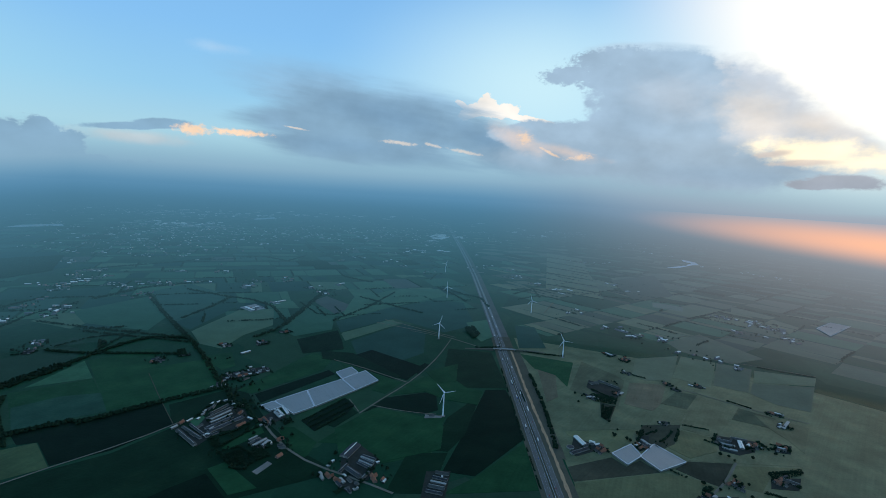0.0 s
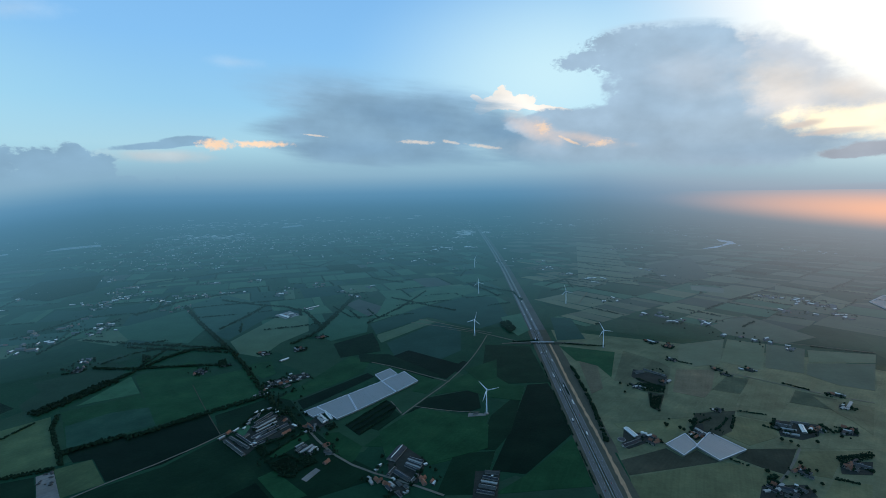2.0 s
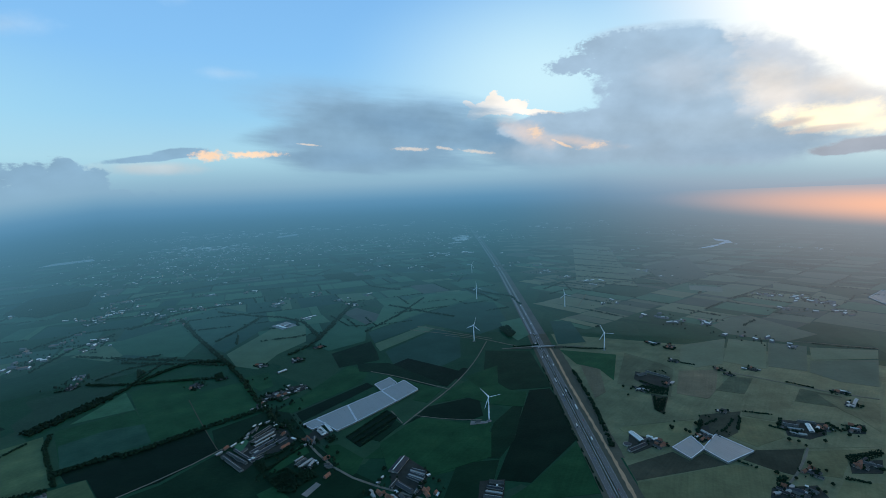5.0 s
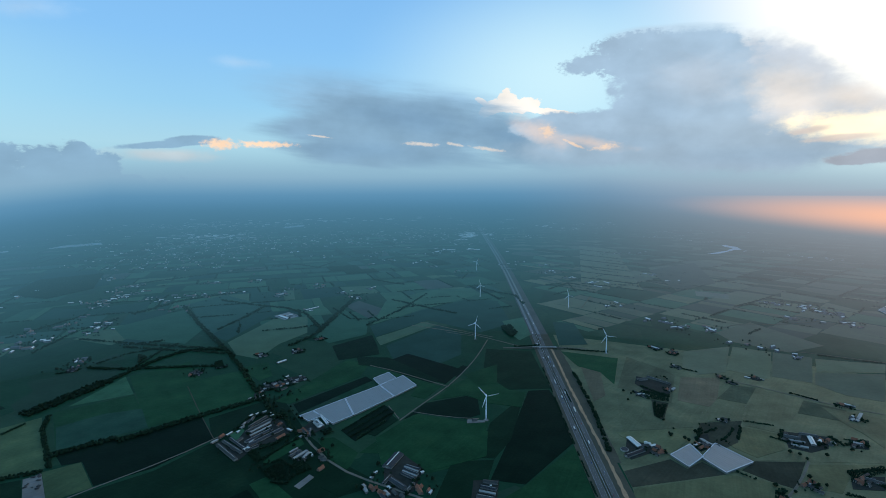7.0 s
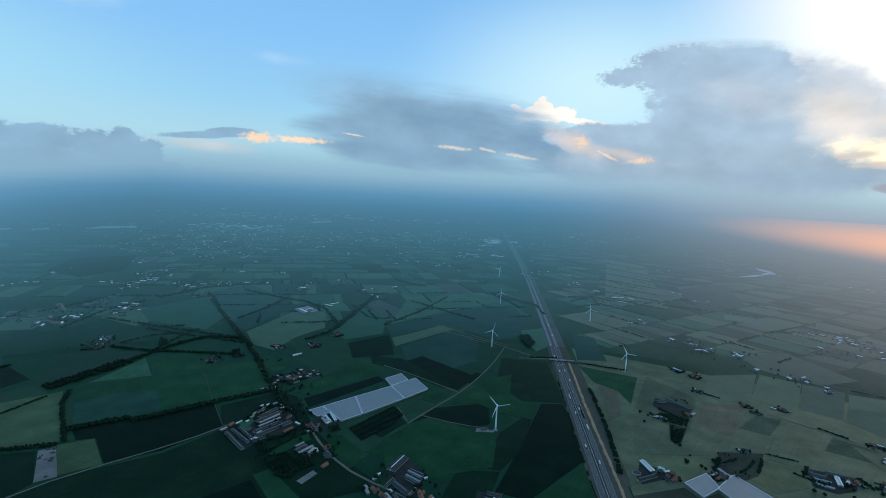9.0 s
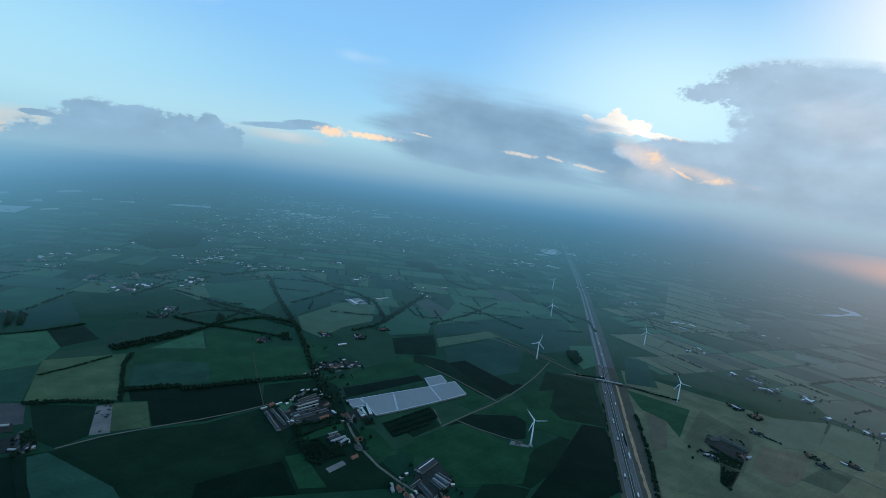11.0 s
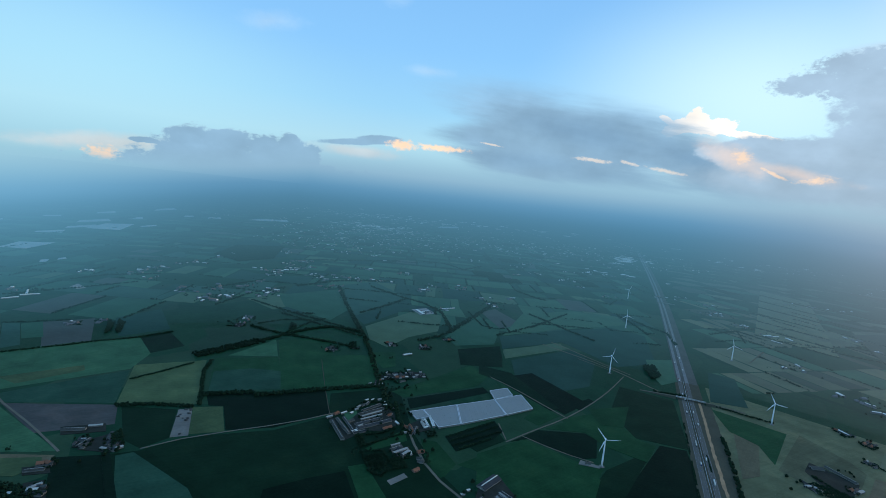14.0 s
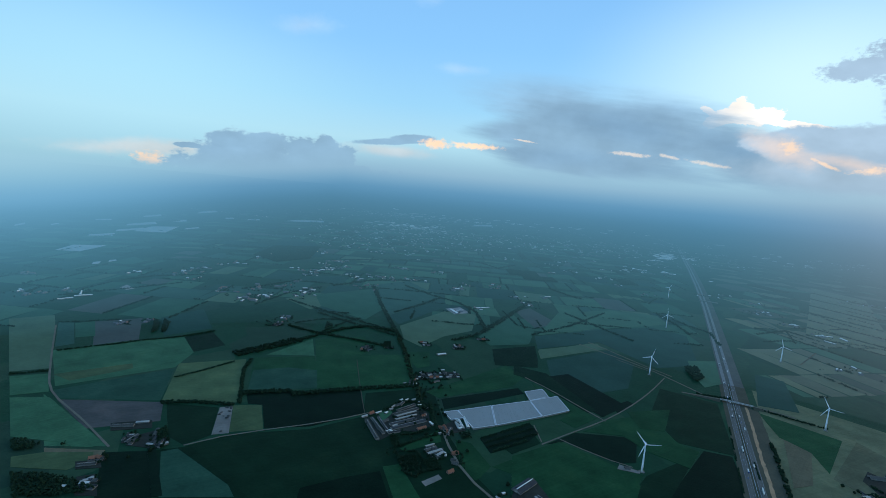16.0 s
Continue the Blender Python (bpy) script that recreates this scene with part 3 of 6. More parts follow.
def make_tree(seed):
    """A broadleaf tree: a tapered trunk with limbs, and a ragged crown of clumps with gaps."""
    rnd = random.Random(seed)
    thing = empty("tree", pose(0, 0, 0), "broadleaf tree with a ragged dark green crown", "tree", "trees by the farms")
    bm = lathe(bmesh.new(), [(0.5, 0), (0.36, 1.5), (0.28, 4), (0.14, 8)], 7)
    for i in range(5):
        a = i * 2.4 + rnd.random()
        tip, root = Vector((math.cos(a) * 2.6, math.sin(a) * 2.6, 6.5 + rnd.random() * 2)), Vector((0, 0, 3.2 + i * 0.6))
        side = Vector((-math.sin(a), math.cos(a), 0)) * 0.14
        vs = [bm.verts.new(p) for p in (root - side, root + side, root + Vector((0, 0, 0.3)), tip)]
        for f in ((0, 1, 3), (1, 2, 3), (2, 0, 3)):
            bm.faces.new([vs[j] for j in f])
    part("trunk", bm, M["bark"], thing, smooth=True)
    clumps = []
    for i in range(11):
        a, r = i * 2.399, 2.6 * math.sqrt(rnd.random())
        clumps.append((math.cos(a) * r, math.sin(a) * r, rnd.uniform(4.5, 10.0), rnd.uniform(1.3, 2.3), rnd.uniform(0.75, 1.05)))
    for i in range(26):
        a, e = rnd.uniform(0, 6.283), rnd.uniform(-0.6, 1.4)
        clumps.append((math.cos(a) * math.cos(e) * 4.0, math.sin(a) * math.cos(e) * 4.0, 7.2 + math.sin(e) * 4.0, rnd.uniform(0.4, 0.85), 0.8))
    array_object("crown", *heap(clumps, CLUMPS), M["leaf"], thing)
    return thing


TREES = []
SHRUBS = []


def tree(x, y, size=1.0):
    """Plants a tree; the first three are the patterns."""
    n = len(TREES)
    if n >= 290:
        SHRUBS.extend((x + dx * size, y + dy * size, (4.5 + dz) * size, 3.0 * size, 1.0) for dx, dy, dz in ((0, 0, 2.5), (2.2, 0.6, 0), (-1.4, 1.9, 0.6), (-1.2, -1.8, 0), (0.8, -2.2, 1.0)))
        return
    m = pose(x, y, 0.2, 0, 0, n * 77.0)
    if n < 3:
        ob = make_tree(n)
        ob.matrix_basis = m
    else:
        ob = copy_thing(TREES[n % 3], m)
    ob.scale = (size, size, size * (0.9 + 0.2 * ((n * 37) % 10) / 10))
    TREES.append(ob)


def trees_about(x, y, radius, n, seed=1, size=1.0):
    rnd = random.Random(seed * 31 + n)
    for _ in range(n):
        a, r = rnd.uniform(0, 6.283), radius * math.sqrt(rnd.uniform(0.15, 1))
        tree(x + math.cos(a) * r, y + math.sin(a) * r, size * rnd.uniform(0.55, 1.05))


# ---------------------------------------------------------------- buildings


def gable(bm, w, l, eave, ridge, lip=0.0, thick=0.0, base=0.0):
    """Walls with gables (thick 0) or the two slopes of a roof, the ridge along y."""
    h = w / 2
    if not thick:
        ring = [(-h, base), (h, base), (h, eave), (0, ridge), (-h, eave)]
        a = [bm.verts.new((x, -l / 2, z)) for x, z in ring]
        b = [bm.verts.new((x, l / 2, z)) for x, z in ring]
        bm.faces.new(a), bm.faces.new(b[::-1])
        for i in (0, 1, 4):
            bm.faces.new((a[i], b[i], b[(i + 1) % 5], a[(i + 1) % 5]))
    else:
        drop = (ridge - eave) / h * lip
        ring = [(-h - lip, eave - drop), (0, ridge), (h + lip, eave - drop), (h + lip, eave - drop + thick), (0, ridge + thick), (-h - lip, eave - drop + thick)]
        a = [bm.verts.new((x, -l / 2 - lip, z)) for x, z in ring]
        b = [bm.verts.new((x, l / 2 + lip, z)) for x, z in ring]
        for q in ((0, 1, 4, 5), (1, 2, 3, 4)):
            bm.faces.new([a[i] for i in q]), bm.faces.new([b[i] for i in q[::-1]])
        for i in range(6):
            bm.faces.new((a[i], b[i], b[(i + 1) % 6], a[(i + 1) % 6]))
    return bm


LOOKS = {"tile": ("house", "brick house with an orange tiled roof", "house"), "grey": ("barn", "long barn with a grey fibre-cement roof", "barn"),
         "slate": ("barn", "low barn with a dark sheet roof", "barn"), "pale": ("shed", "shed with a pale sheet-metal roof", "shed"), "white": ("shed", "bright white sheet-metal shed", "shed")}


def building(look_of, a, b, width, eave=None, strip=False):
    """A gabled farm building whose ridge runs from a to b."""
    name, label, category = LOOKS[look_of]
    l, rise = math.dist(a, b), math.degrees(math.atan2(b[1] - a[1], b[0] - a[0]))
    l = max(l, width * 0.8)
    eave = eave or (3.0 if name == "house" else 3.6)
    ridge = eave + width / 2 * (0.95 if name == "house" else 0.38)
    if strip:
        label += " and a white ridge light"
    far = is_far((a, b))
    cx, cy = (a[0] + b[0]) / 2, (a[1] + b[1]) / 2
    spot = lay(cx, cy, 0.25)
    thing = empty(name, pose(*spot, 0, 0, rise - 90), label, category)
    if far:
        s = (spot - HUB).length / (Vector((cx, cy, 0)) - HUB).length
        thing.scale = (s, s, s)
    coats = {"tile": "far_tile", "grey": "far_grey", "slate": "far_grey", "pale": "far_pale", "white": "far_pale"}
    part("wall", gable(bmesh.new(), width, l, eave, ridge, base=-0.3), M["far_grey"] if far else M["wall"] if name == "house" else M["concrete"], thing)
    part("roof", gable(bmesh.new(), width, l, eave, ridge, 0.45, 0.22), M[coats[look_of] if far else look_of], thing)
    if far:
        return thing
    if name == "house":
        stack = part("chimney", boxed((-0.4, l * 0.2, ridge - 0.8), (0.4, l * 0.2 + 0.7, ridge + 1.1)), M["wall"], thing, "brick chimney")
        part("chimney_cap", boxed((-0.5, l * 0.2 - 0.1, ridge + 1.1), (0.5, l * 0.2 + 0.8, ridge + 1.25)), M["concrete"], stack)
        part("door", boxed((-0.5, -l / 2 - 0.06, -0.2), (0.5, -l / 2 + 0.06, 2.05)), M["slate"], thing, "dark front door")
        for s in (-1, 1):
            for y in (-l * 0.3, l * 0.15):
                pane = part("window", boxed((s * (width / 2) - 0.06, y, 1.0), (s * (width / 2) + 0.06, y + 1.6, 2.3)), M["window"], thing)
                part("sill", boxed((s * (width / 2) - 0.12, y - 0.1, 0.88), (s * (width / 2) + 0.12, y + 1.7, 1.0)), M["concrete"], pane)
    else:
        gate = part("barn_door", boxed((-1.9, -l / 2 - 0.08, -0.3), (1.9, -l / 2 + 0.08, min(3.4, eave))), M["slate"] if look_of != "slate" else M["pale"], thing, "tall sliding barn door")
        part("door_rail", boxed((-3.6, -l / 2 - 0.14, min(3.4, eave)), (3.6, -l / 2 + 0.02, min(3.4, eave) + 0.15)), M["rail"], gate)
        if strip:
            part("skylight", gable(bmesh.new(), 2.4, l * 0.96, ridge + 0.15 - 0.4, ridge + 0.3, 0, 0.15), M["white"], thing, "white ridge light")
        elif l > 30:
            part("ridge_vent", gable(bmesh.new(), 0.9, l * 0.9, ridge + 0.1, ridge + 0.4, 0, 0.12), M["pale"], thing, "pale ridge vent")
    return thing


def farm(x, y, n, spread, seed):
    """A yard with a house, parallel sheds of many sizes and trees."""
    rnd = random.Random(seed * 7 + 5)
    turn = rnd.choice((32, 38, 48, -58, -50))
    far = is_far([(x, y)])
    c, s = math.cos(radians(turn)), math.sin(radians(turn))
    if not far:
        yard = [(x + spread * r * math.cos(radians(turn + a)), y + spread * r * math.sin(radians(turn + a))) for a, r in ((25, 0.95), (75, 0.7), (150, 0.9), (205, 0.85), (260, 0.6), (330, 0.95))]
        ob = field("lot", *yard)
        ob.name = "pavement"
        tagged(ob, "worn grey concrete farmyard", "yard")
        ob.data.materials[0] = M["yard"]
    taken = []
    for i in range(n):
        for _ in range(12):
            u, v = rnd.uniform(-1, 1) * spread * 0.9, rnd.uniform(-1, 1) * spread * 0.55
            kind = rnd.choices(("grey", "slate", "pale", "tile", "white"), (35, 30, 16, 15, 4))[0]
            l, w = rnd.uniform(7, 21), rnd.uniform(4.5, 8)
            if kind == "tile":
                l, w = rnd.uniform(9, 14), rnd.uniform(7, 9)
            along = rnd.random() < 0.75
            hu, hv = (l / 2, w / 2) if along else (w / 2, l / 2)
            if all(abs(u - q[0]) > hu + q[2] + 1 or abs(v - q[1]) > hv + q[3] + 1 for q in taken):
                break
        else:
            continue
        taken.append((u, v, hu, hv))
        du, dv = (l / 2, 0) if along else (0, l / 2)
        ends = [(x + (u + k * du) * c - (v + k * dv) * s, y + (u + k * du) * s + (v + k * dv) * c) for k in (-1, 1)]
        building(kind, *ends, w, eave=rnd.uniform(2.6, 3.8))
    if not far:
        for _ in range(n // 4 + 2):
            a = rnd.uniform(0, 6.283)
            tree(x + math.cos(a) * spread * rnd.uniform(0.75, 1.25), y + math.sin(a) * spread * rnd.uniform(0.6, 1.1), rnd.uniform(0.5, 0.95))
    for _ in range(3 if far else 4):      # shelter belts and bushes about the yard
        a, q, t, l = rnd.uniform(0, 6.283), rnd.uniform(0.5, 1.1) * spread, rnd.choice((turn, turn + 90)), rnd.uniform(0.5, 1.1) * spread
        ox, oy, dx, dy = x + math.cos(a) * q, y + math.sin(a) * q, math.cos(radians(t)) * l / 2, math.sin(radians(t)) * l / 2
        hedgerow(rnd.uniform(4, 9), rnd.uniform(3.5, 6), (ox - dx, oy - dy), (ox + dx, oy + dy), gaps=0.3)


def glasshouse(a, b, c, d, bays, label="wide greenhouse with whitewashed glass roof bays and pale gutters"):
    """A block of greenhouse; its bays run from side a-d to side b-c and lie side by side along a-d."""
    a, b, c, d = (Vector((*p, 0)) for p in (a, b, c, d))
    mid = (a + b + c + d) / 4
    thing = empty("greenhouse", pose(mid.x, mid.y, 0.3), label, "greenhouse")
    a, b, c, d = a - mid, b - mid, c - mid, d - mid
    up, low = Vector((0, 0, 4.22)), Vector((0, 0, 4.05))
    for i in range(bays):
        s0, s1 = i / bays, (i + 0.99) / bays
        p0, p1, q0, q1 = a.lerp(d, s0), a.lerp(d, s1), b.lerp(c, s0), b.lerp(c, s1)
        verts = [p0 + low, (p0 + p1) / 2 + up, p1 + low, q0 + low, (q0 + q1) / 2 + up, q1 + low]
        mesh_object("roof_bay", verts, [(0, 3, 4, 1), (1, 4, 5, 2), (0, 1, 2), (3, 5, 4), (0, 2, 5, 3)], M["glass"], thing)
    for p, q in ((a, b), (b, c), (c, d), (d, a)):
        n = (q - p).cross(Vector((0, 0, 1))).normalized()
        foot = Vector((0, 0, -0.4))
        mesh_object("glass_wall", [p + foot, q + foot, q + low, p + low, p + foot - n * 0.2, q + foot - n * 0.2, q + low - n * 0.2, p + low - n * 0.2],
                    [(0, 1, 2, 3), (7, 6, 5, 4), (3, 2, 6, 7), (0, 3, 7, 4), (1, 5, 6, 2)], M["glass"], thing)
        o = n * 0.9
        top = Vector((0, 0, 4.8))
        mesh_object("gutter", [p + o + low, q + o + low, q - o + low, p - o + low, p + o + top, q + o + top, q - o + top, p - o + top],
                    [(3, 2, 1, 0), (4, 5, 6, 7), (0, 1, 5, 4), (1, 2, 6, 5), (2, 3, 7, 6), (3, 0, 4, 7)], M["rail"], thing, "pale painted gutter")
    return thing


# ---------------------------------------------------------------- wind turbines, bridges, vehicles


def turbine(x, y, spin, face=0.0):
    """A three-bladed turbine, hub at 66 m; spin is the first blade's angle, face its heading."""
    base = lay(x, y, 0.2)
    far = is_far([(x, y)])
    steel = M["far_steel"] if far else M["steel"]
    thing = empty("wind_turbine", pose(*base, 0, 0, face), "tall white three-bladed wind turbine in the fields", "wind turbine", "wind turbines along the highway")
    part("foundation", lathe(bmesh.new(), [(6.5, -0.4), (6.5, 0.25), (2.6, 0.6)], 20), M["concrete"] if not far else M["far_grey"], thing, "round concrete foundation")
    shaft = part("tower", lathe(bmesh.new(), [(2.3, 0.3), (2.05, 16), (1.75, 36), (1.35, 58), (1.2, 64.6)], 20), steel, thing, smooth=True)
    part("tower_door", boxed((-0.5, -2.36, 0.7), (0.5, -2.2, 2.9)), M["grey"] if not far else M["far_grey"], shaft, "grey steel tower door")
    nac = part("nacelle", boxed((-1.8, -2.6, 64.4), (1.8, 6.6, 68.0), 0.6), steel, thing)
    part("wind_vane", boxed((-0.08, 5.4, 67.9), (0.08, 6.2, 69.6)), steel, nac)
    part("cooler", boxed((-1.2, 3.4, 67.9), (1.2, 4.8, 68.7), 0.15), M["grey"] if not far else M["far_grey"], nac, "grey roof cooler")
    part("spinner", lathe(bmesh.new(), [(0.3, -5.4), (1.0, -4.9), (1.5, -4.0), (1.6, -2.7)], 14, "y"), steel, thing, smooth=True).location = (0, 0, 66.2)
    for i in range(3):
        bm = bmesh.new()
        loops = []
        for r, chord, thick, twist in ((1.2, 1.5, 1.4, 25), (3.5, 1.7, 1.2, 22), (7, 3.0, 0.7, 16), (14, 2.4, 0.5, 9), (23, 1.6, 0.3, 4), (31, 0.9, 0.18, 1), (33.5, 0.2, 0.08, 0)):
            c, s = math.cos(radians(twist)), math.sin(radians(twist))
            loop = []
            for u, v in ((-0.3, 0), (-0.1, 0.5), (0.3, 0.35), (0.7, 0), (0.3, -0.35), (-0.1, -0.5)):
                p, q = u * chord, v * thick
                loop.append(bm.verts.new((p * c - q * s, p * s + q * c, r)))
            loops.append(loop)
        for p, q in zip(loops, loops[1:]):
            for j in range(6):
                bm.faces.new((p[j], p[(j + 1) % 6], q[(j + 1) % 6], q[j]))
        bm.faces.new(loops[0][::-1]), bm.faces.new(loops[-1])
        blade = part("blade", bm, steel, thing, smooth=True)
        blade.location, blade.rotation_euler = (0, -3.9, 66.2), (0, radians(spin + 120 * i), 0)
    if far:
        s = (base - HUB).length / (Vector((x, y, 0)) - HUB).length
        thing.scale = (s, s, s)
    return thing


def overpass(x0, x1, y, width=9.0, high=6.2):
    """A farm road carried over the highway on piers, with banked ramps."""
    thing = empty("overpass", pose(0, 0, 0), "grey concrete road bridge crossing the highway", "bridge")
    part("deck", boxed((x0, y - width / 2, high - 1.0), (x1, y + width / 2, high)), M["concrete"], thing)
    part("road_surface", boxed((x0, y - width / 2 + 1.2, high), (x1, y + width / 2 - 1.2, high + 0.08)), M["track"], thing, "worn grey asphalt strip")
    for s in (-1, 1):
        part("parapet", boxed((x0, y + s * (width / 2 - 0.2) - 0.2, high), (x1, y + s * (width / 2 - 0.2) + 0.2, high + 1.0)), M["rail"], thing, "pale steel parapet")
    for x in (x0 + 6, (x0 + x1) / 2, x1 - 6):
        part("pier", boxed((x - 0.6, y - width / 2 + 1, -0.2), (x + 0.6, y + width / 2 - 1, high - 1.0)), M["concrete"], thing)
    for s, x in ((-1, x0), (1, x1)):
        reach = 110
        bm = bmesh.new()
        a = [bm.verts.new(p) for p in ((x, y - width / 2, high), (x, y + width / 2, high), (x, y + width / 2 + 10, -0.2), (x, y - width / 2 - 10, -0.2))]
        b = [bm.verts.new(p) for p in ((x + s * reach, y - width / 2, 0.3), (x + s * reach, y + width / 2, 0.3), (x + s * reach, y + width / 2 + 1, -0.2), (x + s * reach, y - width / 2 - 1, -0.2))]
        bm.faces.new(a), bm.faces.new(b)
        for i in range(4):
            bm.faces.new((a[i], a[(i + 1) % 4], b[(i + 1) % 4], b[i]))
        part("ramp", bm, M["verge"], thing, "grassed earth ramp")
        d = Vector((s * reach, 0, 0.3 - high))
        p = [Vector((x, y + w, high + 0.1)) for w in (-2.8, 2.8)]
        q = [v + d for v in p]
        low = Vector((0, 0, -0.3))
        mesh_object("ramp_road", [p[0], p[1], q[1], q[0], p[0] + low, p[1] + low, q[1] + low, q[0] + low],
                    [(0, 1, 2, 3), (7, 6, 5, 4), (0, 3, 7, 4), (1, 5, 6, 2), (0, 4, 5, 1), (3, 2, 6, 7)], M["track"], thing)
    return thing


def make_car(paint):
    thing = empty("car", pose(0, 0, 0), "passenger car driving on the highway", "car", "traffic on the highway")
    part("body", boxed((-0.9, -2.2, 0.35), (0.9, 2.2, 0.95), 0.12), paint, thing)
    bm = bmesh.new()
    lo = [bm.verts.new(p) for p in ((-0.82, -1.7, 0.95), (0.82, -1.7, 0.95), (0.82, 1.1, 0.95), (-0.82, 1.1, 0.95))]
    hi = [bm.verts.new(p) for p in ((-0.65, -1.2, 1.5), (0.65, -1.2, 1.5), (0.65, 0.4, 1.5), (-0.65, 0.4, 1.5))]
    bm.faces.new(lo[::-1]), bm.faces.new(hi)
    for i in range(4):
        bm.faces.new((lo[i], lo[(i + 1) % 4], hi[(i + 1) % 4], hi[i]))
    part("cabin", bm, M["window"], thing, "dark glazed cabin")
    part("roof", boxed((-0.66, -1.2, 1.5), (0.66, 0.4, 1.55)), paint, thing)
    for x in (-0.8, 0.8):
        for y in (-1.35, 1.35):
            wheel = part("wheel", lathe(bmesh.new(), [(0.33, -0.11), (0.33, 0.11)], 10, "y"), M["rubber"], thing)
            wheel.location, wheel.rotation_euler = (x, y, 0.33), (0, 0, radians(90))
            part("rim", lathe(bmesh.new(), [(0.2, -0.12), (0.2, 0.12)], 8, "y"), M["rail"], wheel, "grey metal rim")
    return thing


def make_truck(paint):
    thing = empty("truck", pose(0, 0, 0), "articulated truck with a pale box trailer", "truck", "traffic on the highway")
    part("trailer", boxed((-1.28, -8.2, 1.1), (1.28, 4.6, 4.0), 0.08), M["white"], thing, "white box trailer")
    part("cab", boxed((-1.22, 5.2, 0.7), (1.22, 7.4, 3.6), 0.2), paint, thing, "painted cab")
    part("windscreen", boxed((-1.05, 7.36, 2.0), (1.05, 7.46, 3.1)), M["window"], thing)
    part("chassis", boxed((-0.5, -8.0, 0.7), (0.5, 6.8, 1.1)), M["rubber"], thing)
    part("bumper", boxed((-1.2, 7.36, 0.5), (1.2, 7.6, 0.9)), M["grey"], thing)
    for y in (-6.8, -5.5, -4.2, 3.6, 6.3):
        for x in (-1.05, 1.05):
            wheel = part("wheel", lathe(bmesh.new(), [(0.5, -0.15), (0.5, 0.15)], 10, "y"), M["rubber"], thing)
            wheel.location, wheel.rotation_euler = (x, y, 0.5), (0, 0, radians(90))
    return thing


# ---------------------------------------------------------------- the land


def rings(radii, n=180):
    verts, faces = [], []
    for r in radii:
        verts += [lay(r * math.sin(2 * math.pi * i / n), r * math.cos(2 * math.pi * i / n)) for i in range(n)]
    for j in range(len(radii) - 1):
        for i in range(n):
            a, b = j * n + i, j * n + (i + 1) % n
            faces.append((a, a + n, b + n, b))
    return verts, faces


verts, faces = rings([NEAR * s for s in (0.02, 0.1, 0.2, 0.3, 0.4, 0.5, 0.6, 0.7, 0.8, 0.9, 1.0)])
faces.append(tuple(range(180)))
ground = mesh_object("ground", verts, faces, M["land"])
if ground.data.polygons[0].normal.z < 0:
    ground.data.flip_normals()
tagged(ground, "flat farmland of green parcels and ditches", "ground", "", "structure")
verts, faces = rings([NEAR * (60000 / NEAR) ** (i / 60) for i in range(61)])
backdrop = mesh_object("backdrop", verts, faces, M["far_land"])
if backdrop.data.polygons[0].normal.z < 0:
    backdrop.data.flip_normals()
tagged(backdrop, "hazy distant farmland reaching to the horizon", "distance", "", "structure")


def far_parcels():
    """The distant land parcelled out: long crops in blocks between ditches, hedges on some of their edges."""
    rnd = random.Random(77)
    verts, faces, index, mats = [], [], [], []
    for side, turn in ((-1, 24.0), (1, 40.0)):
        c, s = math.cos(radians(turn)), math.sin(radians(turn))
        v = -4000.0
        while v < 11000:
            deep = rnd.uniform(150, 330)
            u = -9000.0
            while u < 9000:
                wide = rnd.choice((50, 75, 105, 150, 220)) * rnd.uniform(0.8, 1.2)
                skew = [rnd.uniform(-9, 9) for _ in range(8)]
                quad = [(u + 3 + skew[0], v + 3 + skew[1]), (u + wide - 3 + skew[2], v + 3 + skew[3]), (u + wide - 3 + skew[4], v + deep - 3 + skew[5]), (u + 3 + skew[6], v + deep - 3 + skew[7])]
                quad = [(p * c - q * s, p * s + q * c) for p, q in quad]
                u += wide
                near, far = min(math.hypot(*p) for p in quad), max(math.hypot(*p) for p in quad)
                az = math.degrees(math.atan2(quad[0][0], quad[0][1]))
                if near < NEAR + 30 or far > 8500 or not -74 < az < 56 or any((p[0] - 262) * side < 60 for p in quad):
                    continue
                if rnd.random() < 0.22:
                    continue
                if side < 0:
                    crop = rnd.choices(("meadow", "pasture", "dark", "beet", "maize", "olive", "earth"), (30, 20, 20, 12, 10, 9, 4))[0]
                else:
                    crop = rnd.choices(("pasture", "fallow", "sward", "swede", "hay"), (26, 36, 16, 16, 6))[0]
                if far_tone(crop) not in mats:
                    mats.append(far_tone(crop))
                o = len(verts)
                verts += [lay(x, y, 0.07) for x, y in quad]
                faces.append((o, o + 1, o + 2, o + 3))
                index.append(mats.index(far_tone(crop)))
                if rnd.random() < 0.55 * (1.0 if far < 5000 else 0.5):
                    i = rnd.randrange(2)
                    hedgerow(rnd.uniform(5, 11), rnd.uniform(6, 10), quad[i], quad[i + 1], gaps=rnd.uniform(0.15, 0.6))
                elif rnd.random() < 0.06 and near > 3600:
                    wood(*quad, height=9.0)
            v += deep
    tagged(mesh_object("backdrop_parcels", verts, faces, mats, index=index), "far hazy parcels of meadow and crops", "fields", "", "stuff")

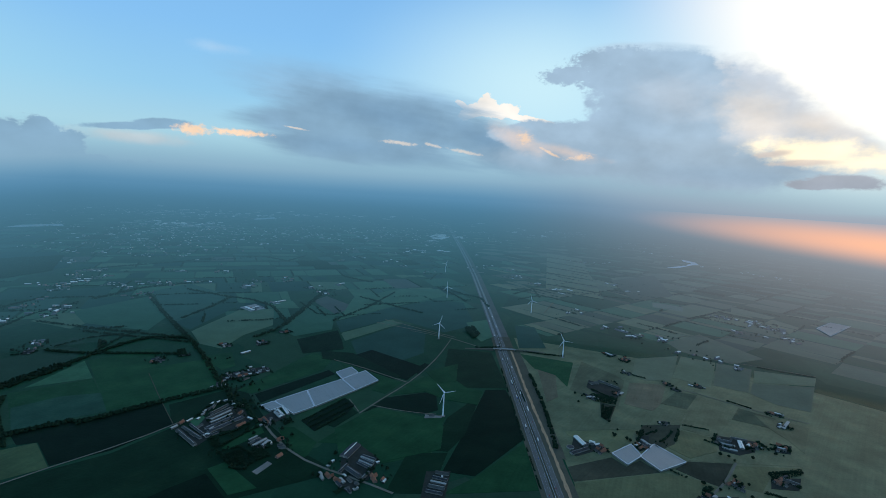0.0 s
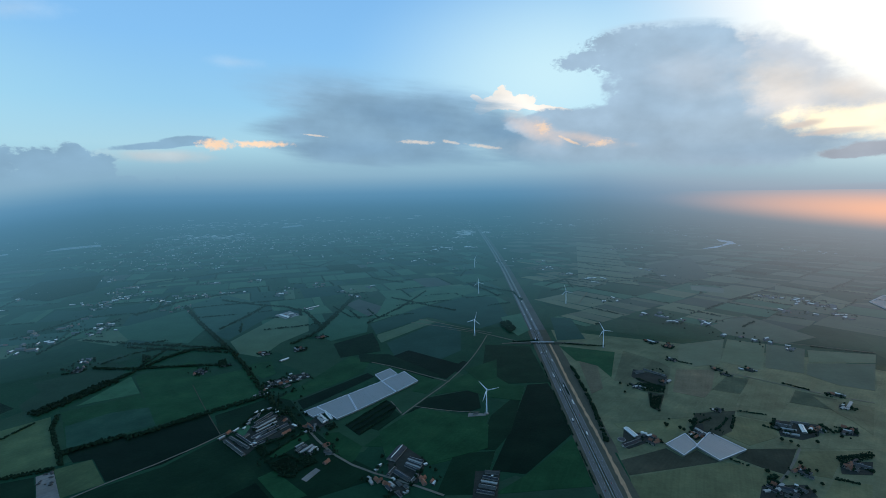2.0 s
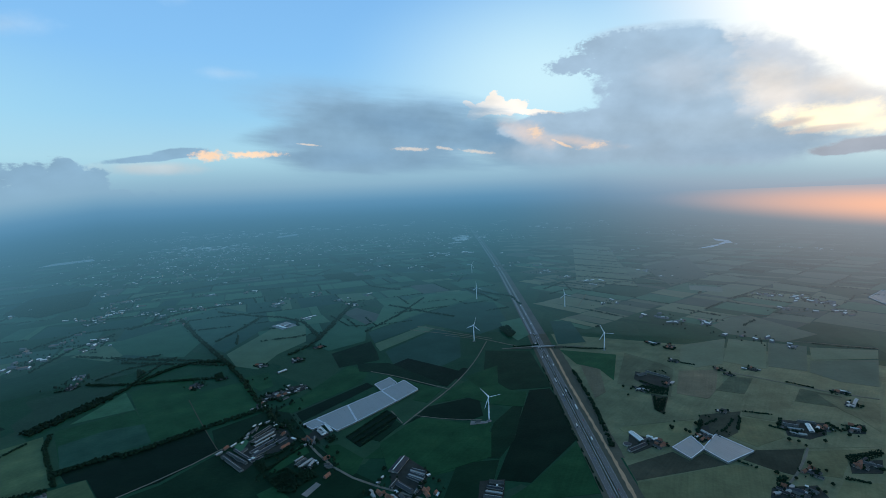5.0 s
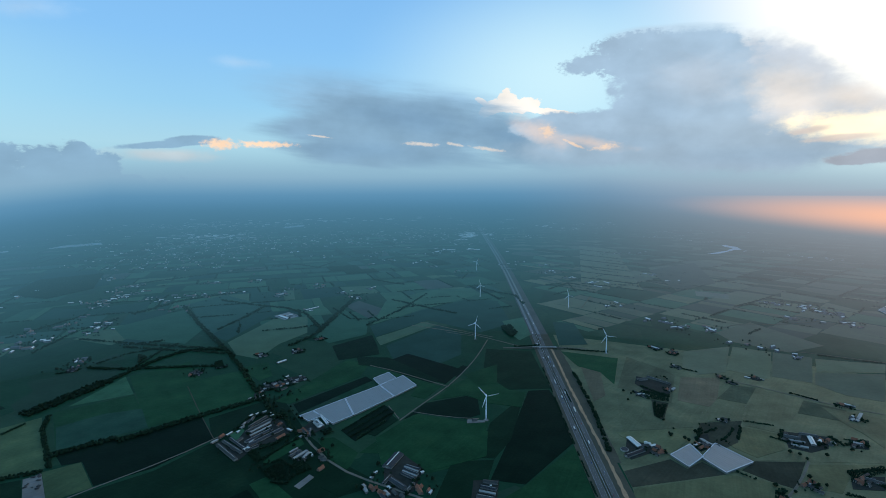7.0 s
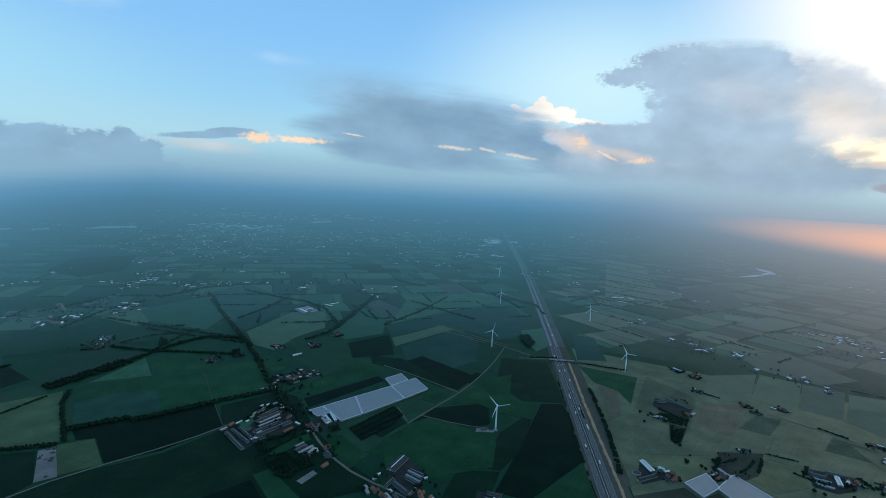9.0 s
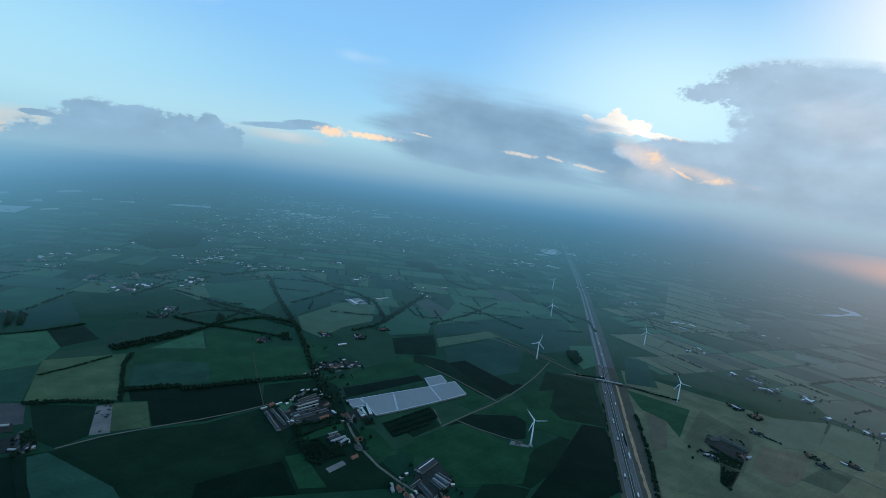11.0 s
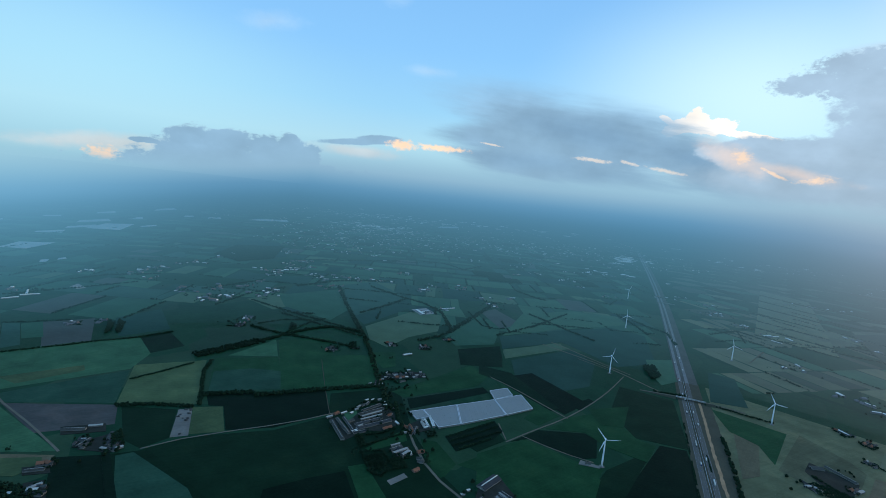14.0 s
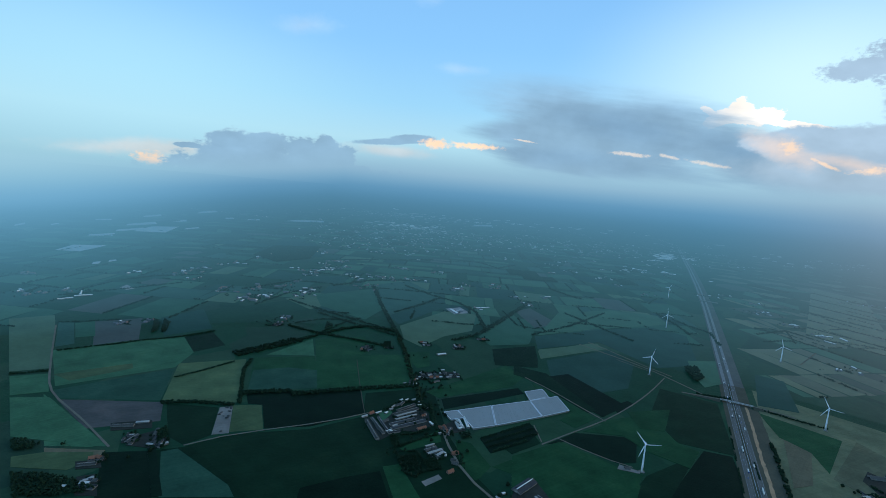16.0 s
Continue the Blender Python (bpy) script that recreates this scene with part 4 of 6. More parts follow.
# ---------------------------------------------------------------- highway
AXIS = 258.0
WAY = [(AXIS, -700), (AXIS, 600), (AXIS, 1900), (AXIS + 2, 2060)]
ribbon("verge", [(p[0] + 10, p[1]) for p in WAY], 78, M["verge"], 0.55, "mown grey-green highway verge", "verge")
highway = ribbon("highway", [(p[0] - 11.3, p[1]) for p in WAY], 13, M["asphalt"], 0.95, "grey asphalt highway carriageway with white lines", "road")
ribbon("highway", [(p[0] + 11.3, p[1]) for p in WAY], 13, M["asphalt"], 0.95, "grey asphalt highway carriageway with white lines", "road")
for side in (-1, 1):
    for off in (5.6, 16.4):
        ribbon("edge_line", [(p[0] + side * off, p[1]) for p in WAY], 0.3, M["line"], 0.99, "", thick=0.02, parent=highway)
    dash_v, dash_f = [], []
    for i in range(300):
        y0, x0 = 600 + i * 12.0, AXIS + side * 9.6
        o = len(dash_v)
        dash_v += [lay(x0 - 0.2, y0, 0.99), lay(x0 + 0.2, y0, 0.99), lay(x0 + 0.2, y0 + 4, 0.99), lay(x0 - 0.2, y0 + 4, 0.99)]
        dash_f.append((o, o + 1, o + 2, o + 3))
        if y0 > 2040:
            break
    tagged(mesh_object("lane_dash", dash_v, dash_f, M["line"], highway), kind="stuff")
ribbon("crash_barrier", WAY, 0.5, M["rail"], 1.75, "galvanised steel median barrier", "barrier", thick=0.9)
ribbon("sand_strip", [(AXIS + 29, 500), (AXIS + 30, 900), (AXIS + 33, 1100), (AXIS + 31, 1340), (AXIS + 31, 1520), (AXIS + 34, 1700), (AXIS + 35, 1860)], 7.5, M["sand"], 0.98, "bare sandy strip of dug earth beside the highway", "sand strip", wander=0.35, seed=4)
ribbon("embankment", [(304, 1080), (308, 1240), (312, 1420), (313, 1700), (313, 1850)], 24, M["verge"], 0.62, "dull trampled earth bank beside the highway", "embankment", wander=0.12, seed=6)
overpass(AXIS - 36, AXIS + 54, 1868)
# the highway runs on into the distance
FAR_WAY = [(2, 2050), (0, 2900), (-4, 3600), (-22, 4500), (-52, 5600), (-100, 7000), (-140, 8300), (-180, 10900), (-185, 13100), (-125, 16400), (-20, 19400), (200, 24000)]
ribbon("backdrop_verge", [(AXIS + 12 + x, y) for x, y in FAR_WAY], 70, M["far_verge"], 1.1, "dull verge of the far highway", "verge", thick=1)
for side in (-11.3, 11.3):
    ribbon("backdrop_highway", [(AXIS + side + x, y) for x, y in FAR_WAY], 11, M["far_road"], 1.6, "pale highway line running into the haze", "road", thick=1)
ribbon("backdrop_overpass", [(225, 3755), (335, 3742)], 8, M["far_road"], 8, "pale far bridge over the highway", "bridge", thick=4)

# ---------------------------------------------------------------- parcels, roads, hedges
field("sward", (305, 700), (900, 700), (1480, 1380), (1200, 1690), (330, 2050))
field("dark", (-702, 1249), (-565, 1399), (-411, 1175), (-211, 969), (-385, 863), (-535, 1029), (-621, 1120))
field("olive", (-1086, 906), (-1271, 1089), (-1150, 1235), (-933, 1004))
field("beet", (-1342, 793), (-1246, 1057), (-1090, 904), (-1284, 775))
field("earth", (-1282, 769), (-1075, 902), (-994, 838), (-1087, 728))
field("pasture", (-1641, 937), (-1575, 1104), (-1473, 1257), (-1322, 1181), (-1254, 1063), (-1364, 806))
field("olive", (-1447, 844), (-1370, 1010), (-1333, 990), (-1373, 844))
field("dark", (-1473, 1257), (-1457, 1359), (-1301, 1285), (-1324, 1179))
field("dark", (-1733, 1352), (-1727, 1539), (-1484, 1381), (-1531, 1222))
field("earth", (-1844, 1173), (-1772, 1303), (-1553, 1147), (-1602, 1030))
field("meadow", (-1869, 1120), (-1850, 1176), (-1686, 1085), (-1713, 1038))
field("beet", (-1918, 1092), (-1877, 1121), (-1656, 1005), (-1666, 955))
field("lot", (-944, 961), (-923, 983), (-826, 886), (-851, 860))
field("olive", (-927, 988), (-874, 1030), (-777, 941), (-830, 890))
field("dark", (-1064, 903), (-946, 959), (-850, 858), (-862, 799), (-919, 804))
field("maize", (-961, 1060), (-730, 1262), (-633, 1149), (-660, 1092), (-699, 1014), (-779, 946), (-872, 1031), (-906, 1015))
field("dark", (-820, 884), (-691, 1005), (-624, 1136), (-526, 1035), (-432, 939), (-385, 863), (-612, 725), (-854, 797))
field("pasture", (-1337, 768), (-978, 713), (-1078, 645))
field("stubble", (-1071, 642), (-968, 701), (-946, 670), (-953, 637), (-999, 607))
field("maize", (-965, 693), (-895, 749), (-741, 647), (-823, 597))
field("dark", (-892, 751), (-845, 805), (-588, 740), (-739, 648))
field("meadow", (-1143, 1261), (-1003, 1388), (-917, 1297), (-849, 1188), (-971, 1075))
field("meadow", (-1116, 1526), (-998, 1675), (-875, 1514), (-761, 1608), (-610, 1376), (-830, 1193))
field("pasture", (-1133, 1303), (-1128, 1525), (-1007, 1392))
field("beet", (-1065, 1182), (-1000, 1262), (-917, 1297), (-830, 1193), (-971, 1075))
field("olive", (-1627, 1911), (-1604, 2061), (-1410, 2013), (-1415, 1842))
field("meadow", (-1586, 2081), (-1453, 2440), (-1179, 2097), (-1134, 1871), (-1420, 1924))
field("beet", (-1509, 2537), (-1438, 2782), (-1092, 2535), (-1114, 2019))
field("dark", (-1094, 1998), (-1069, 2522), (-970, 2358), (-989, 1912))
field("olive", (-973, 1893), (-932, 2271), (-789, 2310), (-701, 2040), (-761, 1883), (-771, 1710), (-869, 1750))
field("meadow", (-795, 1618), (-720, 1680), (-654, 1553), (-678, 1508))
field("meadow", (-568, 1362), (-519, 1504), (-443, 1727), (-362, 1665), (-367, 1557), (-519, 1345))
field("maize", (-509, 1343), (-349, 1559), (-321, 1528), (-474, 1289))
field("olive", (-394, 1967), (-227, 2228), (-162, 2187), (-360, 1880))
field("earth", (-661, 2527), (-618, 2652), (-422, 2441), (-488, 2280))
field("meadow", (-647, 1983), (-656, 2455), (-483, 2249), (-445, 2023), (-567, 1901))
field("dark", (-546, 1865), (-419, 2017), (-368, 1867), (-344, 1777), (-477, 1706))
field("dark", (-337, 1876), (-150, 2179), (-49, 2045), (-46, 1784), (-138, 1661), (-269, 1676))
field("dark", (-456, 2151), (-260, 2439), (-21, 2718), (136, 2673), (173, 2221), (31, 2071), (-208, 2264), (-400, 1988))
field("pasture", (-470, 2653), (-246, 2959), (-7, 3026), (56, 2858), (-263, 2460), (-450, 2178))
field("meadow", (-266, 1098), (-161, 1298), (-10, 1257), (33, 1258), (1, 1071), (-104, 1022), (-190, 1095))
field("maize", (160, 1466), (223, 1477), (250, 1190), (98, 992), (28, 1004), (78, 1168))
field("meadow", (249, 1171), (237, 954), (27, 922), (98, 988))
field("dark", (-1, 1090), (39, 1259), (144, 1433), (83, 1169), (41, 1087))
field("dark", (-54, 1069), (40, 1082), (5, 921), (-86, 916))
field("dark", (47, 1853), (213, 1833), (230, 1486), (102, 1472), (29, 1608))
field("meadow", (-102, 1464), (20, 1608), (102, 1472), (150, 1454), (65, 1430))
field("meadow", (-382, 1158), (-343, 1164), (-269, 1097), (-275, 1027), (-320, 1053))
field("meadow", (-471, 1048), (-435, 1176), (-405, 1130), (-455, 1044))
field("meadow", (-464, 966), (-439, 995), (-361, 928), (-339, 910), (-385, 883))
field("dark", (-318, 965), (-274, 1038), (-224, 1002), (-268, 934))
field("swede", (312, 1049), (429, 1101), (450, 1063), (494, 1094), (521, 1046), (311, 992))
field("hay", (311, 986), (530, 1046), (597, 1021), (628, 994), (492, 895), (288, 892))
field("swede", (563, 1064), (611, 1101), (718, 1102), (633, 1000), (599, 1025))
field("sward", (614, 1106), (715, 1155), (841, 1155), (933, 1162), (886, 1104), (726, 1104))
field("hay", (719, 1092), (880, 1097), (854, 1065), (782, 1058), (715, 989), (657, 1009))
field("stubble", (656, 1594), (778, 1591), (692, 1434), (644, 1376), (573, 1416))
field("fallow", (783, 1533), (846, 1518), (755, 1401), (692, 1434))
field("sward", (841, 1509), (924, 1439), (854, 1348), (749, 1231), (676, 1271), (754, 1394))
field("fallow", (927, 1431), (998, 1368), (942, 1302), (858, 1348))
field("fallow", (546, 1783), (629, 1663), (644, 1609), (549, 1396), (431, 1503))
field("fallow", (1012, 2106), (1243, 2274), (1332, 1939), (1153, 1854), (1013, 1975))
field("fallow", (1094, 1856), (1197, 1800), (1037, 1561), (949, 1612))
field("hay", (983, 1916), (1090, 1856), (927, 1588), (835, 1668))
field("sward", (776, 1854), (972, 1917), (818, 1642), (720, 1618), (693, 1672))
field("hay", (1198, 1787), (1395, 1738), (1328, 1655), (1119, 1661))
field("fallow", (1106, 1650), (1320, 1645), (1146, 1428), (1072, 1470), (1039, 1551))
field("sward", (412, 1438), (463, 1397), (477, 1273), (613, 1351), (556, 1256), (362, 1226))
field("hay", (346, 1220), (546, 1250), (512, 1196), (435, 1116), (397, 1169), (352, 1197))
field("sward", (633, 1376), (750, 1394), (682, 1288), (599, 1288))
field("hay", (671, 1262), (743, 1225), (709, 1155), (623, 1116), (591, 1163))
field("stubble", (361, 1681), (413, 1625), (379, 1439), (336, 1399))
field("meadow", (323, 1836), (510, 1765), (429, 1526), (413, 1625), (351, 1681))
field("dark", (362, 2252), (452, 2236), (442, 1923), (330, 1905))
field("sward", (947, 1391), (1058, 1318), (937, 1168), (943, 1239), (937, 1286))
field("hay", (717, 985), (776, 967), (720, 897), (623, 896))
field("hay", (1573, 3302), (1622, 3167), (1619, 3077), (1519, 3146))
field("stubble", (1316, 2982), (1457, 2875), (1396, 2755), (1259, 2838))
field("olive", (-2068, 1011), (-2017, 1128), (-1943, 1094), (-1495, 863), (-1547, 788))
field("pasture", (-1513, 774), (-1460, 838), (-1341, 781), (-1386, 720))
field("pasture", (-1373, 714), (-1306, 766), (-1134, 736), (-996, 694), (-1034, 673), (-1062, 672), (-1169, 628))
field("olive", (-1084, 592), (-1053, 633), (-979, 685), (-950, 667), (-956, 623), (-1046, 575))
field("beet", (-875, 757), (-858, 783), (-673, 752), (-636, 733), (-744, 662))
field("maize", (-556, 818), (-508, 891), (-460, 949), (-380, 866), (-530, 775))
# a flat riding arena, given the storage lot's tone and label
field("lot", (-370, 964), (-352, 1006), (-339, 997), (-356, 955))
field("pasture", (-607, 1167), (-588, 1200), (-562, 1171), (-576, 1140))
field("maize", (-2834, 2938), (-3135, 3489), (-2902, 3664), (-2349, 3072), (-2460, 2837))
field("swede", (1315, 3741), (1821, 4136), (1559, 3228), (1207, 2976))
# the lake's pale pink is sky reflection put into its base colour
field("water", (2175, 4696), (2328, 4747), (2603, 5027), (2685, 5056), (2758, 5268), (2721, 5540), (2640, 5290), (2666, 5178), (2485, 4955))
field("meadow", (-327, 1630), (-102, 1488), (-143, 1395), (-187, 1416), (-172, 1489), (-269, 1548))
field("maize", (-291, 1720), (-241, 1787), (-82, 1667), (-38, 1633), (-89, 1509), (-125, 1531), (-231, 1625))
field("dark", (-421, 1744), (-306, 1742), (-110, 1541), (-130, 1510), (-333, 1650), (-396, 1662))
field("maize", (-79, 1597), (-38, 1674), (-19, 1660), (-54, 1566))
field("meadow", (-31, 1589), (80, 1687), (70, 1521), (9, 1500))
field("meadow", (-76, 1471), (151, 1456), (128, 1352), (31, 1377), (-24, 1427), (-122, 1388))
field("maize", (-187, 1266), (-138, 1368), (-24, 1420), (8, 1398), (14, 1304), (-24, 1277), (-149, 1308))
field("meadow", (-242, 1165), (-164, 1293), (-29, 1259), (30, 1209), (23, 1095), (-187, 986))
field("dark", (-279, 1192), (-230, 1300), (-201, 1262), (-245, 1174))
field("olive", (-395, 1982), (-208, 2235), (-188, 2181), (-356, 1902))
field("pasture", (135, 2254), (265, 2347), (254, 2066), (183, 1966), (153, 2068))
field("swede", (573, 1279), (685, 1294), (617, 1182), (574, 1155), (526, 1191))
field("yard", (525, 1205), (566, 1220), (542, 1155), (511, 1136))
field("yard", (360, 1185), (408, 1163), (426, 1142), (378, 1116), (343, 1096), (335, 1116))
field("swede", (501, 1417), (541, 1396), (486, 1289), (472, 1316))
field("yard", (519, 1597), (604, 1532), (557, 1436), (516, 1458), (493, 1534))
field("yard", (754, 1243), (848, 1218), (809, 1163), (757, 1142), (720, 1163))
field("yard", (888, 1210), (929, 1204), (898, 1162), (861, 1168))
field("yard", (772, 1047), (844, 1052), (804, 1002), (745, 1005))
field("yard", (560, 961), (650, 966), (644, 926), (527, 912))
field("yard", (-576, 1189), (-544, 1264), (-498, 1243), (-458, 1177), (-477, 1137), (-525, 1111), (-533, 1099), (-571, 1128))
field("yard", (-619, 1121), (-604, 1142), (-521, 1084), (-529, 1048))
field("yard", (-439, 1201), (-422, 1249), (-378, 1214), (-403, 1174))
field("yard", (-424, 1073), (-390, 1109), (-368, 1075), (-388, 1054))
field("yard", (-1069, 771), (-1011, 830), (-978, 808), (-1036, 751))
field("yard", (-955, 733), (-971, 777), (-961, 810), (-899, 794), (-908, 753))
field("yard", (-919, 621), (-900, 645), (-833, 609), (-865, 589))
field("yard", (-972, 647), (-941, 676), (-913, 662), (-945, 633))
field("yard", (-199, 1038), (-173, 1103), (-114, 1039), (-126, 955), (-146, 955), (-190, 983))
field("yard", (-7, 1000), (46, 1005), (33, 906), (-15, 906))
ribbon("road", [(-441, 1200), (-382, 1117), (-332, 1051), (-270, 1010), (-229, 992), (-165, 963), (-117, 945), (-70, 916)], 6, M["track"], 0.73, "narrow pale farm road", "road")
ribbon("road", [(-272, 2171), (-117, 2099), (4, 2043), (104, 1951), (176, 1890)], 6, M["track"], 0.74, "narrow pale farm road", "road")
ribbon("road", [(-1891, 1070), (-1569, 897), (-1343, 780), (-1152, 752), (-975, 712)], 5, M["track"], 0.75, "narrow pale farm road", "road")
ribbon("road", [(-860, 798), (-849, 862), (-780, 939), (-699, 1014), (-659, 1090), (-627, 1153)], 4, M["track"], 0.76, "narrow pale farm road", "road")
ribbon("road", [(726, 1104), (680, 1047), (631, 994), (601, 973)], 5, M["track"], 0.77, "narrow pale farm road", "road")
ribbon("road", [(788, 1576), (864, 1527), (914, 1473), (955, 1414), (1030, 1372), (1080, 1346)], 5, M["track"], 0.78, "narrow pale farm road", "road")
ribbon("road", [(1025, 2133), (1190, 2267), (1310, 2221), (1555, 2297)], 5, M["track"], 0.79, "narrow pale farm road", "road")
ribbon("road", [(1094, 1891), (1201, 1866), (1315, 1802), (1409, 1755)], 5, M["track"], 0.80, "narrow pale farm road", "road")
ribbon("road", [(556, 2531), (664, 2805)], 5, M["track"], 0.81, "narrow pale farm road", "road")
ribbon("road", [(-879, 1454), (-737, 1271), (-635, 1147)], 2, M["verge"], 0.82, "narrow pale farm road", "road")
ribbon("road", [(-115, 2071), (3, 2013)], 3, M["track"], 0.83, "narrow pale farm road", "road")
ribbon("road", [(-355, 1659), (-289, 1632), (-181, 1554), (-78, 1486)], 4, M["track"], 0.84, "narrow pale farm road", "road")
ribbon("road", [(-197, 1258), (-140, 1378), (-78, 1486), (-19, 1655), (18, 1786), (57, 1968)], 4, M["track"], 0.85, "narrow pale farm road", "road")
ribbon("road", [(-240, 1345), (-200, 1269)], 3, M["track"], 0.86, "narrow pale farm road", "road")
ribbon("road", [(-172, 1312), (-103, 1292), (-30, 1268), (9, 1278)], 3, M["track"], 0.87, "narrow pale farm road", "road")
ribbon("road", [(-244, 2227), (-125, 2154), (-50, 2080), (17, 2049), (81, 2005)], 5, M["track"], 0.88, "narrow pale farm road", "road")
ribbon("road", [(423, 1134), (441, 1116)], 4, M["track"], 0.89, "narrow pale farm road", "road")
hedgerow(16, 11, (-8, 3074), (83, 2884), (150, 2708))
hedgerow(4, 5, (688, 1294), (723, 1281), (753, 1271))
hedgerow(4, 6, (919, 1481), (943, 1455), (966, 1430))
hedgerow(4, 5, (548, 1057), (573, 1029))
hedgerow(3, 5, (717, 985), (754, 970))
hedgerow(3, 4, (233, 900), (231, 1100), (230, 1400), (231, 1660), gaps=0.55)
hedgerow(8, 10, (323, 1620), (323, 1421), (316, 1281), (303, 1127))
hedgerow(3, 4, (270, 1479), (270, 1392))
hedgerow(10, 8, (254, 1902), (155, 1884))
hedgerow(8, 7, (324, 1870), (403, 1847), (492, 1831))
hedgerow(5, 6, (1233, 1824), (1302, 1784), (1399, 1744))
hedgerow(5, 6, (689, 1672), (729, 1639))
hedgerow(10, 9, (586, 984), (609, 994))
hedgerow(12, 8, (-1448, 3972), (-1186, 3806))
hedgerow(10, 8, (-1065, 3584), (-986, 3923))
hedgerow(10, 8, (-558, 4346), (-317, 4270))
hedgerow(8, 8, (-317, 4270), (-61, 4412))
hedgerow(8, 8, (-68, 3328), (-28, 3587))
hedgerow(12, 8, (-1799, 3614), (-1510, 3873))
hedgerow(10, 8, (1013, 3086), (1518, 2947))
hedgerow(10, 8, (1005, 2420), (1132, 2250))
hedgerow(8, 8, (1329, 2583), (1652, 2697))
hedgerow(6, 7, (-477, 1038), (-415, 973), (-386, 972))
hedgerow(6, 7, (-480, 1050), (-450, 1116), (-428, 1156))
hedgerow(5, 6, (-389, 978), (-404, 1030), (-373, 1064))
hedgerow(5, 6, (-465, 1037), (-435, 1060), (-409, 1040))
hedgerow(6, 6, (555, 1241), (522, 1182), (519, 1147))
hedgerow(6, 7, (665, 1262), (624, 1196))
hedgerow(5, 7, (502, 1397), (476, 1316), (486, 1289))
hedgerow(6, 7, (503, 1515), (557, 1436))
hedgerow(8, 7, (781, 1065), (865, 1078))
hedgerow(7, 7, (848, 1218), (855, 1181), (914, 1201), (902, 1168))
hedgerow(6, 6, (757, 1249), (724, 1201))
hedgerow(5, 5, (722, 991), (754, 970))
hedgerow(7, 7, (573, 961), (600, 984), (610, 994))
hedgerow(8, 8, (-603, 1177), (-595, 1254), (-544, 1290), (-516, 1276))
hedgerow(7, 7, (-520, 1082), (-474, 1132), (-456, 1172))
hedgerow(8, 8, (-525, 1304), (-474, 1221), (-437, 1174))
hedgerow(6, 6, (-362, 1107), (-340, 1105), (-328, 1066))
hedgerow(6, 7, (-392, 983), (-386, 996), (-356, 1030))
hedgerow(14, 8, (455, 2990), (616, 3207), (734, 3078))
hedgerow(10, 8, (464, 2841), (590, 2965), (694, 2946))
hedgerow(8, 8, (616, 3207), (609, 2917))
hedgerow(10, 8, (784, 3117), (929, 3152), (1054, 3123))
hedgerow(14, 9, (70, 2995), (160, 2889), (243, 2819), (270, 2599))
wood((120, 2153), (163, 2181), (186, 2067), (151, 1998), height=11)
wood((-454, 1019), (-428, 1048), (-394, 999), (-414, 979), height=6)
wood((785, 1069), (877, 1092), (854, 1065), (758, 1026), height=5)
hedgerow(5, 6, (585, 1190), (612, 1215), (640, 1250), gaps=0.4)
hedgerow(5, 6, (560, 1225), (600, 1250), gaps=0.4)
wood((542, 1232), (564, 1250), (552, 1220), (531, 1196), height=8)
wood((493, 1378), (533, 1385), (486, 1296), (476, 1316), height=7)
wood((491, 1480), (567, 1453), (544, 1404), (487, 1421), height=7)
wood((-517, 1078), (-508, 1096), (-481, 1064), (-481, 1035), height=6)
wood((-406, 1034), (-383, 1057), (-356, 1030), (-376, 1003), height=7)
wood((-384, 1193), (-367, 1212), (-352, 1188), (-368, 1170), height=7)

hedgerow(45, 11, (-1209, 1243), (-1191, 1309), (-1174, 1394), (-1156, 1486))
hedgerow(18, 9, (-1152, 1481), (-1147, 1568), (-1119, 1704), (-1071, 1793), (-943, 1807))
hedgerow(14, 8, (-1312, 1595), (-1177, 1588), (-1048, 1611), (-931, 1627), (-863, 1636))
hedgerow(10, 7, (-1315, 1636), (-1271, 1750), (-1190, 1818))
hedgerow(15, 9, (-1610, 1911), (-1386, 1870), (-1225, 1845), (-1063, 1823), (-939, 1810))
hedgerow(15, 9, (-1343, 1818), (-1188, 1795), (-1036, 1783), (-915, 1762))
hedgerow(10, 7, (-1156, 1598), (-1174, 1797), (-1160, 1871))
hedgerow(18, 11, (-1521, 2508), (-1242, 2163), (-1048, 1932), (-892, 1754), (-743, 1554), (-613, 1379), (-517, 1247))
hedgerow(14, 9, (-1104, 2062), (-1079, 2305), (-1080, 2503))
hedgerow(18, 10, (-1377, 2635), (-1080, 2503), (-967, 2478), (-814, 2359), (-662, 2102))
hedgerow(24, 11, (-656, 2052), (-654, 2306), (-657, 2520), (-655, 2797))
hedgerow(15, 9, (-713, 1859), (-678, 1949), (-656, 2052))
hedgerow(21, 10, (-675, 3305), (-506, 3165), (-424, 3127))
hedgerow(14, 8, (-1079, 894), (-1018, 945), (-925, 990))
hedgerow(10, 7, (-922, 1001), (-1089, 1169), (-1137, 1242))
hedgerow(21, 9, (-966, 1050), (-921, 1094), (-871, 1137))
hedgerow(21, 9, (-859, 1123), (-803, 1185), (-738, 1255), (-617, 1376))
hedgerow(8, 6, (-1917, 1089), (-1856, 1170), (-1807, 1240))
hedgerow(8, 6, (-1628, 941), (-1559, 1090), (-1536, 1150), (-1487, 1237), (-1452, 1369))
hedgerow(12, 8, (-2306, 1286), (-2260, 1514), (-2242, 1635), (-2217, 1796))
hedgerow(14, 9, (-1913, 1915), (-1896, 2089), (-1883, 2301))
hedgerow(24, 10, (-1658, 2314), (-1598, 2617), (-1376, 2875))
